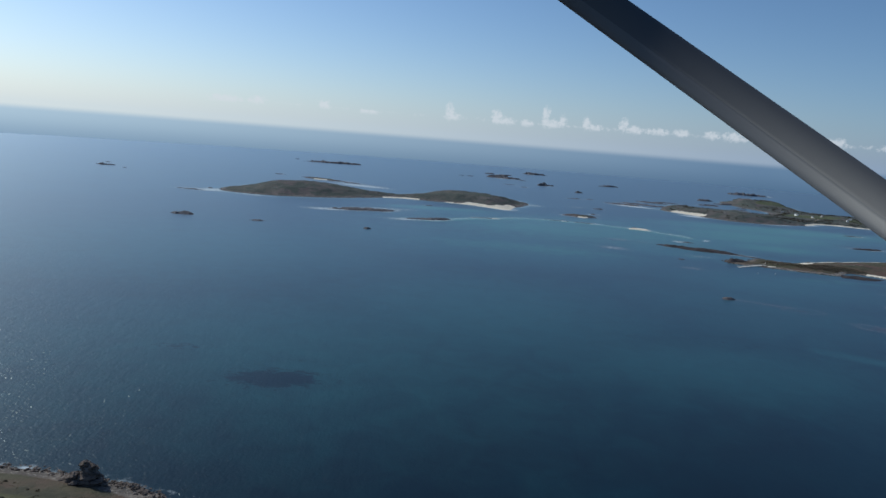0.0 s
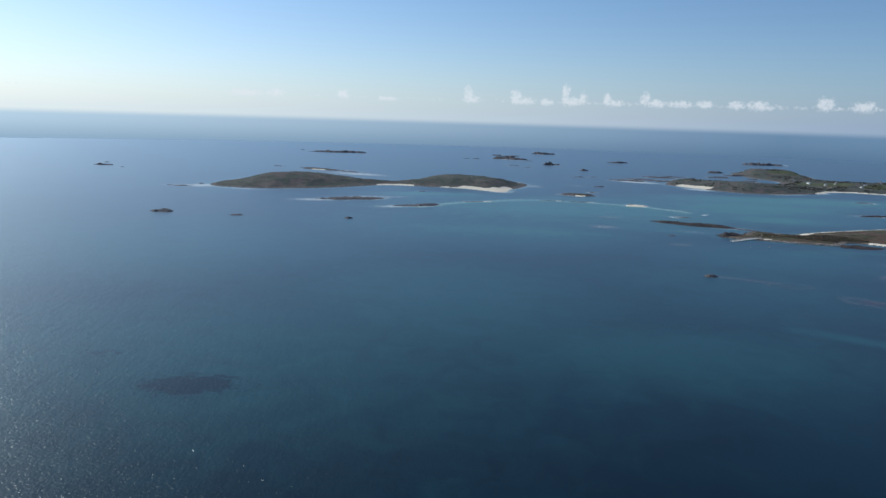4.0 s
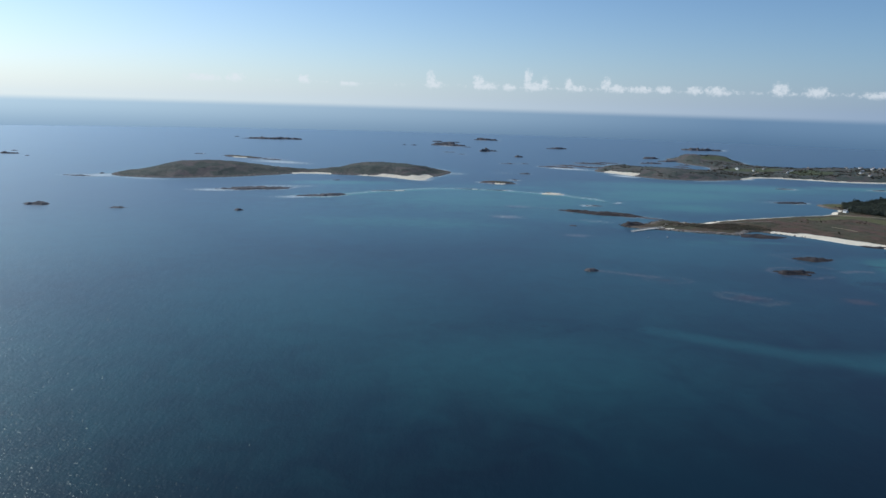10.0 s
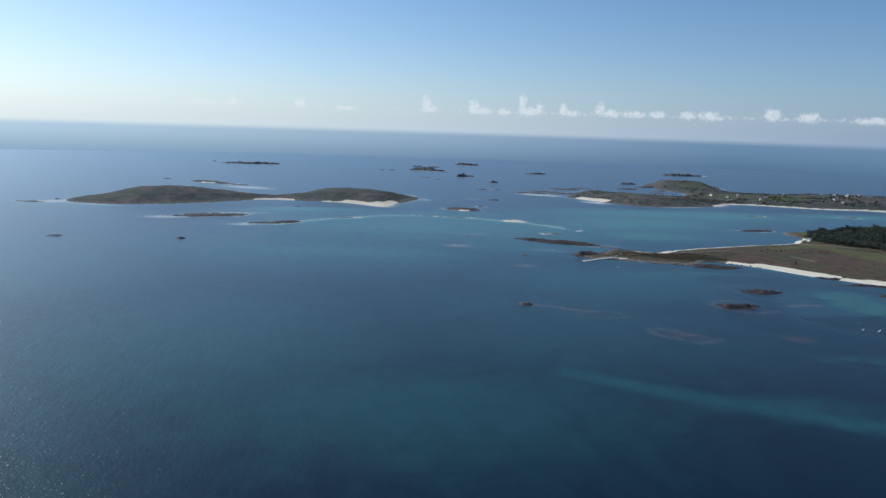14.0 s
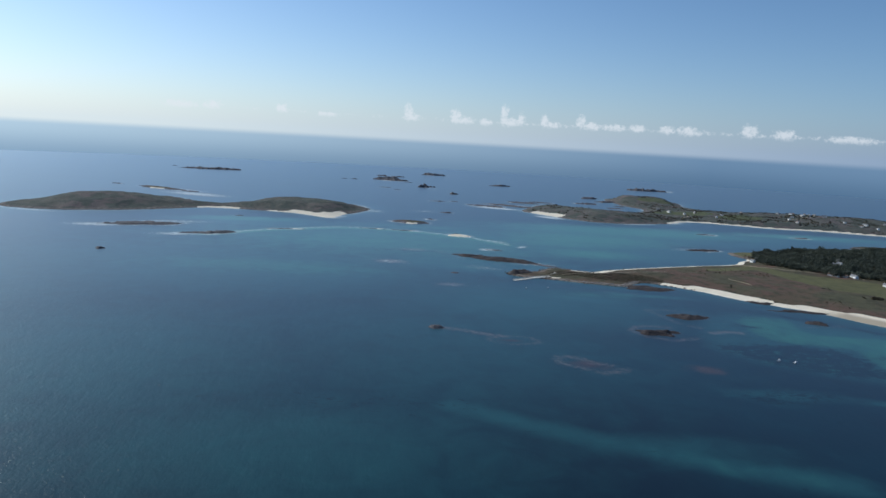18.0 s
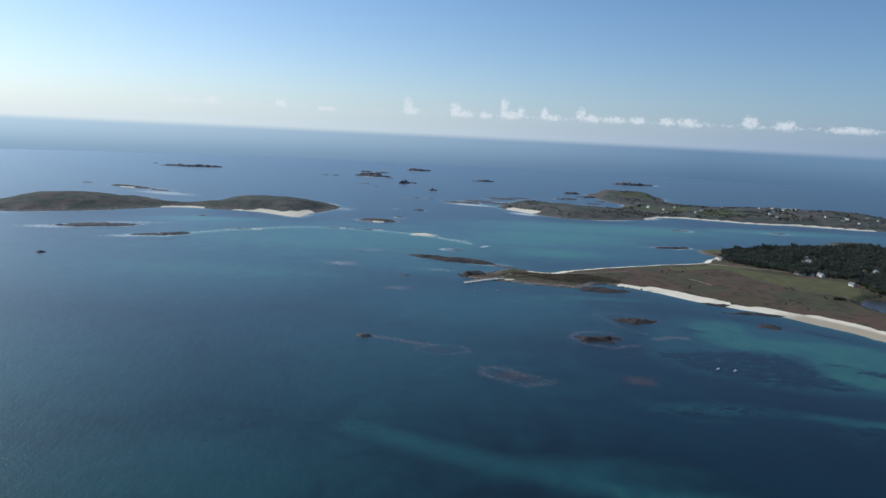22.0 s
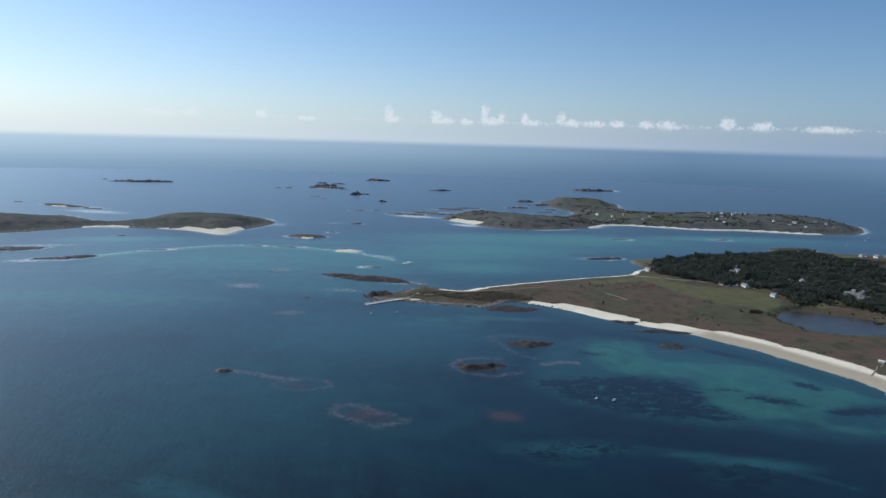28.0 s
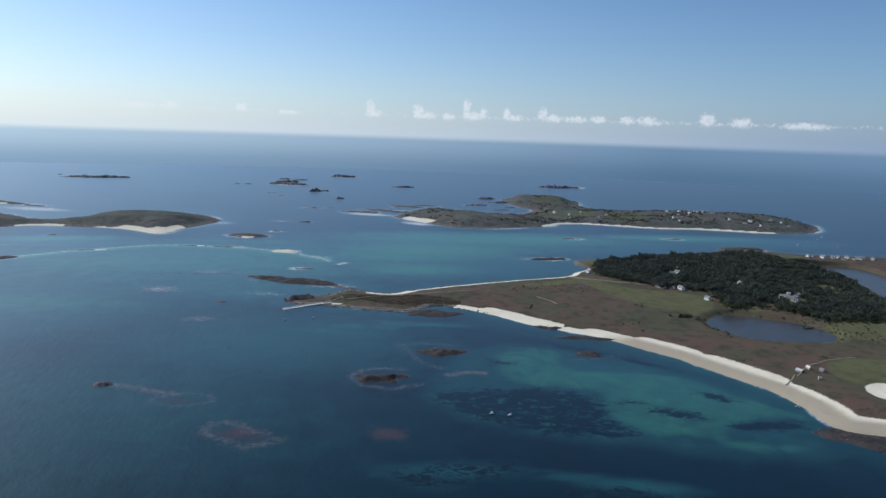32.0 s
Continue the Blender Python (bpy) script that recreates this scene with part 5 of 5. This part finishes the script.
# farm sheds by the long beach
def shed(text, long, deep, up, roof):
    top = tagged(new("shed"), text, "shed", "farm sheds")
    a, b = long / 2, deep / 2
    part("wall", boxed(-a, -b, -1, a, b, up), STONE_WALL, top)
    e = [(-a - 0.3, -b - 0.3, up), (a + 0.3, -b - 0.3, up), (a + 0.3, b + 0.3, up), (-a - 0.3, b + 0.3, up), (-a - 0.3, 0, up + 1.8), (a + 0.3, 0, up + 1.8)]
    part("roof", solid(e, [(0, 1, 5, 4), (2, 3, 4, 5), (0, 3, 4), (1, 2, 5), (0, 1, 2, 3)]), roof, top)
    part("door", boxed(-1.2, -b - 0.06, 0, 1.2, -b + 0.04, 2.2), STONE_WALL, top)
    return top


PALE_ROOF = plain("pale_sheet_roof", (0.58, 0.57, 0.54), 0.6, 0.12)
for x, y, long, deep, turn, roof, text in ((1021, 914, 9, 6, 10, PALE_ROOF, "low shed with a pale sheet roof on the heath"), (1036, 921, 8, 3, -15, PALE_ROOF, "long low pale-roofed shed"), (1028, 889, 4, 3, 60, PALE_ROOF, "small white hut near the dunes"), (1046, 912, 6, 4, 5, SLATE, "dark-roofed shed on the heath")):
    shed(text, long * 0.75, deep * 0.75, 1.9, roof).matrix_basis = pose(x, y, tresco_z(x, y), 0, 0, turn - 70)

# sandy tracks over the heath
TRACK_EARTH = plain("track_sand", (0.33, 0.27, 0.19), 0.95, 0.25, 0.3)


def track(points, wide, ground, text):
    """A worn path laid over the ground, its edges wavering."""
    line = []
    for (ax, ay), (bx, by) in zip(points, points[1:]):
        count = max(2, int(math.hypot(bx - ax, by - ay) / 4))
        line += [(ax + (bx - ax) * k / count, ay + (by - ay) * k / count) for k in range(count)]
    line = np.array(line + [points[-1]])
    line = line + 1.6 * np.stack([grain(line[:, 0], line[:, 1], 22, 3), grain(line[:, 0], line[:, 1], 22, 8)], 1)
    way = np.gradient(line, axis=0)
    side = np.stack([-way[:, 1], way[:, 0]], 1) / (np.linalg.norm(way, axis=1)[:, None] + 1e-6)
    verts, faces = [], []
    for k, (p, q) in enumerate(zip(line, side)):
        w = wide * (0.5 + 0.25 * float(grain(p[0], p[1], 9, 4)))
        z = max(ground(*(p + q * u)) for u in (-3, 0, 3)) + 0.35
        verts += [(*(p - q * w), z), (*(p + q * w), z), (*(p - q * (w + 0.5)), z - 1.2), (*(p + q * (w + 0.5)), z - 1.2)]
        if k:
            i = 4 * k
            faces += [(i - 4, i - 3, i + 1, i), (i - 2, i - 4, i, i + 2), (i - 3, i - 1, i + 3, i + 1)]
    tagged(new("track", mesh_of("track", verts, faces, TRACK_EARTH)), text, "track", kind="structure")


track([(812, 1262), (826, 1236), (832, 1215)], 1.0, tresco_z, "pale sandy footpath across brown heath")
track([(905, 1452), (938, 1400), (975, 1372), (1030, 1338), (1075, 1290)], 2.4, tresco_z, "pale track along the edge of the meadow")
track([(1010, 900), (1040, 930), (1075, 950), (1120, 960)], 1.1, tresco_z, "sandy track past low sheds")
track([(985, 880), (1010, 905)], 1.2, tresco_z, "short sandy track from the dunes to a shed")
track([(520, 1245), (570, 1262), (640, 1276), (720, 1300)], 1.6, tresco_z, "pale footpath along the low point")
track([(1450, 2230), (1500, 2280), (1590, 2330), (1640, 2390)], 4.0, bryher_z, "pale lane between island houses")
track([(1130, 2260), (1180, 2330), (1190, 2400)], 4.0, bryher_z, "pale lane between island houses")

# the old quay
quay = tagged(new("stone_quay"), "pale stone quay sloping from the rocky point into the sea", "quay")
QUAY = ((434, 1196, 0.4), (451, 1206, 1.0), (467, 1217, 1.5), (482, 1224, 1.9), (498, 1232, 2.2), (508, 1245, 2.4), (516, 1262, 2.6))


def quay_run(name, low, high, inner, outer):
    """A length of masonry along the quay's bent line, between two heights and two distances to its side."""
    verts, faces = [], []
    for k, (x, y, z) in enumerate(QUAY):
        a, b = QUAY[max(k - 1, 0)], QUAY[min(k + 1, len(QUAY) - 1)]
        u = Vector((-(b[1] - a[1]), b[0] - a[0])).normalized()
        verts += [(x + u.x * inner, y + u.y * inner, low), (x + u.x * outer, y + u.y * outer, low), (x + u.x * outer, y + u.y * outer, z + high), (x + u.x * inner, y + u.y * inner, z + high)]
        if k:
            i = 4 * k
            faces += [(i - 4 + m, i - 4 + (m + 1) % 4, i + (m + 1) % 4, i + m) for m in range(4)]
    faces += [(0, 1, 2, 3), tuple(range(len(verts) - 4, len(verts)))]
    part(name, solid(verts, faces), PALE_STONE, quay)


quay_run("deck", -2.0, 0.0, -3.0, 3.0)
quay_run("parapet", -1.5, 0.9, 3.0, 3.6)

# ---------------------------------------------------------------- boats
def hull_shape(long, wide, tall):
    """An open hull with a raked stem and a transom."""
    stations = ((-0.5, 0.82, 0.0), (-0.2, 1.0, 0.0), (0.15, 0.95, 0.02), (0.36, 0.6, 0.08), (0.5, 0.04, 0.3))
    verts, faces = [], []
    for u, w, lift in stations:
        h = wide / 2 * w
        verts += [(u * long, -h, tall * (0.7 + lift)), (u * long, -h * 0.75, 0.0), (u * long, 0, -0.35 * tall + lift * tall), (u * long, h * 0.75, 0.0), (u * long, h, tall * (0.7 + lift))]
    for k in range(len(stations) - 1):
        for i in range(4):
            faces.append((5 * k + i, 5 * k + i + 1, 5 * k + i + 6, 5 * k + i + 5))
    faces.append((0, 1, 2, 3, 4))
    return solid(verts, faces)


def motorboat(text, long=6.5):
    top = tagged(new("motorboat"), text, "boat", "moored boats")
    wide = long * 0.36
    part("hull", hull_shape(long, wide, 1.1), PAINT, top)
    part("deck", solid([(-0.48 * long, -wide * 0.4, 0.6), (0.2 * long, -wide * 0.44, 0.62), (0.45 * long, 0, 0.85), (0.2 * long, wide * 0.44, 0.62), (-0.48 * long, wide * 0.4, 0.6), (0, 0, 0.3)], [(0, 1, 2, 3, 4)]), ALLOY, top)
    part("cabin", boxed(-0.05 * long, -wide * 0.3, 0.6, 0.2 * long, wide * 0.3, 1.9, 0.1), PAINT, top)
    part("windscreen", boxed(0.2 * long, -wide * 0.27, 1.2, 0.215 * long, wide * 0.27, 1.8), GLASS, top)
    part("outboard_motor", boxed(-0.53 * long, -0.2, 0.0, -0.48 * long, 0.2, 1.3, 0.05), SLATE, top)
    return top


def yacht(text):
    top = tagged(new("sailing_yacht"), text, "boat", "moored boats")
    part("hull", hull_shape(9.5, 3.1, 1.4), PAINT, top)
    part("deck", boxed(-4.4, -1.1, 0.85, 2.6, 1.1, 1.0), ALLOY, top)
    part("coachroof", boxed(-1.2, -0.8, 1.0, 2.0, 0.8, 1.6, 0.12), PAINT, top)
    part("mast", boxed(0.55, -0.09, 1.0, 0.73, 0.09, 12.5), ALLOY, top)
    part("boom", boxed(-3.2, -0.12, 2.5, 0.6, 0.12, 2.85), BLUE_PAINT, top, "blue-covered boom")
    return top


first = motorboat("small white motorboat lying at anchor", 4.6)
boats = ((662, 819, 20), (678, 815, 15), (443, 1139, 60), (478, 1148, 40), (1760, 1980, 10), (1700, 1930, 70), (503, 1545, 50))
for k, (x, y, turn) in enumerate(boats):
    m = pose(x, y, 0.05, 0, 0, turn)
    if k:
        copy_thing(first, m)
    else:
        first.matrix_basis = m
skiff = motorboat("small white boat drawn up at the beach's edge", 4.6)
skiff.matrix_basis = pose(963, 826, 0.3, 4, 0, 150)
sail = yacht("white sailing yacht moored in the channel")
sail.matrix_basis = pose(1640, 1881, 0.05, 0, 0, 30)
copy_thing(sail, pose(1804, 2025, 0.05, 0, 0, 20))
copy_thing(sail, pose(1730, 1850, 0.05, 0, 0, 25))

# ---------------------------------------------------------------- the wing strut beside the window, as the flight begins
def strut():
    a, b = Vector((-119.063, -55.722, 196.337)), Vector((-117.674, -56.695, 195.268))
    top = tagged(new("wing_strut"), "grey-painted streamlined metal wing strut of a light aircraft", "wing strut")
    along = (b - a).normalized()
    across = along.cross(Vector((0.0135, 0.9869, -0.161))).normalized()
    thick = along.cross(across)
    def shell(name, first, count, paint, label=""):
        """A run of the strut's skin, with its ends closed."""
        bm = bmesh.new()
        rings = []
        for p in (a, b):
            ring = []
            for k in range(first, first + count + 1):
                t = 2 * math.pi * k / 40
                ring.append(bm.verts.new(p + across * 0.0645 * math.cos(t) + thick * 0.028 * math.sin(t) * (1 + 0.3 * math.cos(t))))
            rings.append(ring)
        for k in range(count):
            bm.faces.new((rings[0][k], rings[0][k + 1], rings[1][k + 1], rings[1][k])).smooth = True
        bm.faces.new(rings[0])
        bm.faces.new(rings[1][::-1])
        part(name, bm, paint, top, label)

    # dark paint carries the unseen wing's shade; the paler strip paints an edge highlight
    shell("fairing", -13, 26, plain("grey_paint", (0.05, 0.053, 0.06), 0.6, 0.05, 2, bump=0.0))
    shell("edge_strip", 13, 14, plain("highlight_grey_paint", (0.075, 0.078, 0.085), 0.5, 0.08, 2, bump=0.0), "paler edge with a painted highlight")


strut()
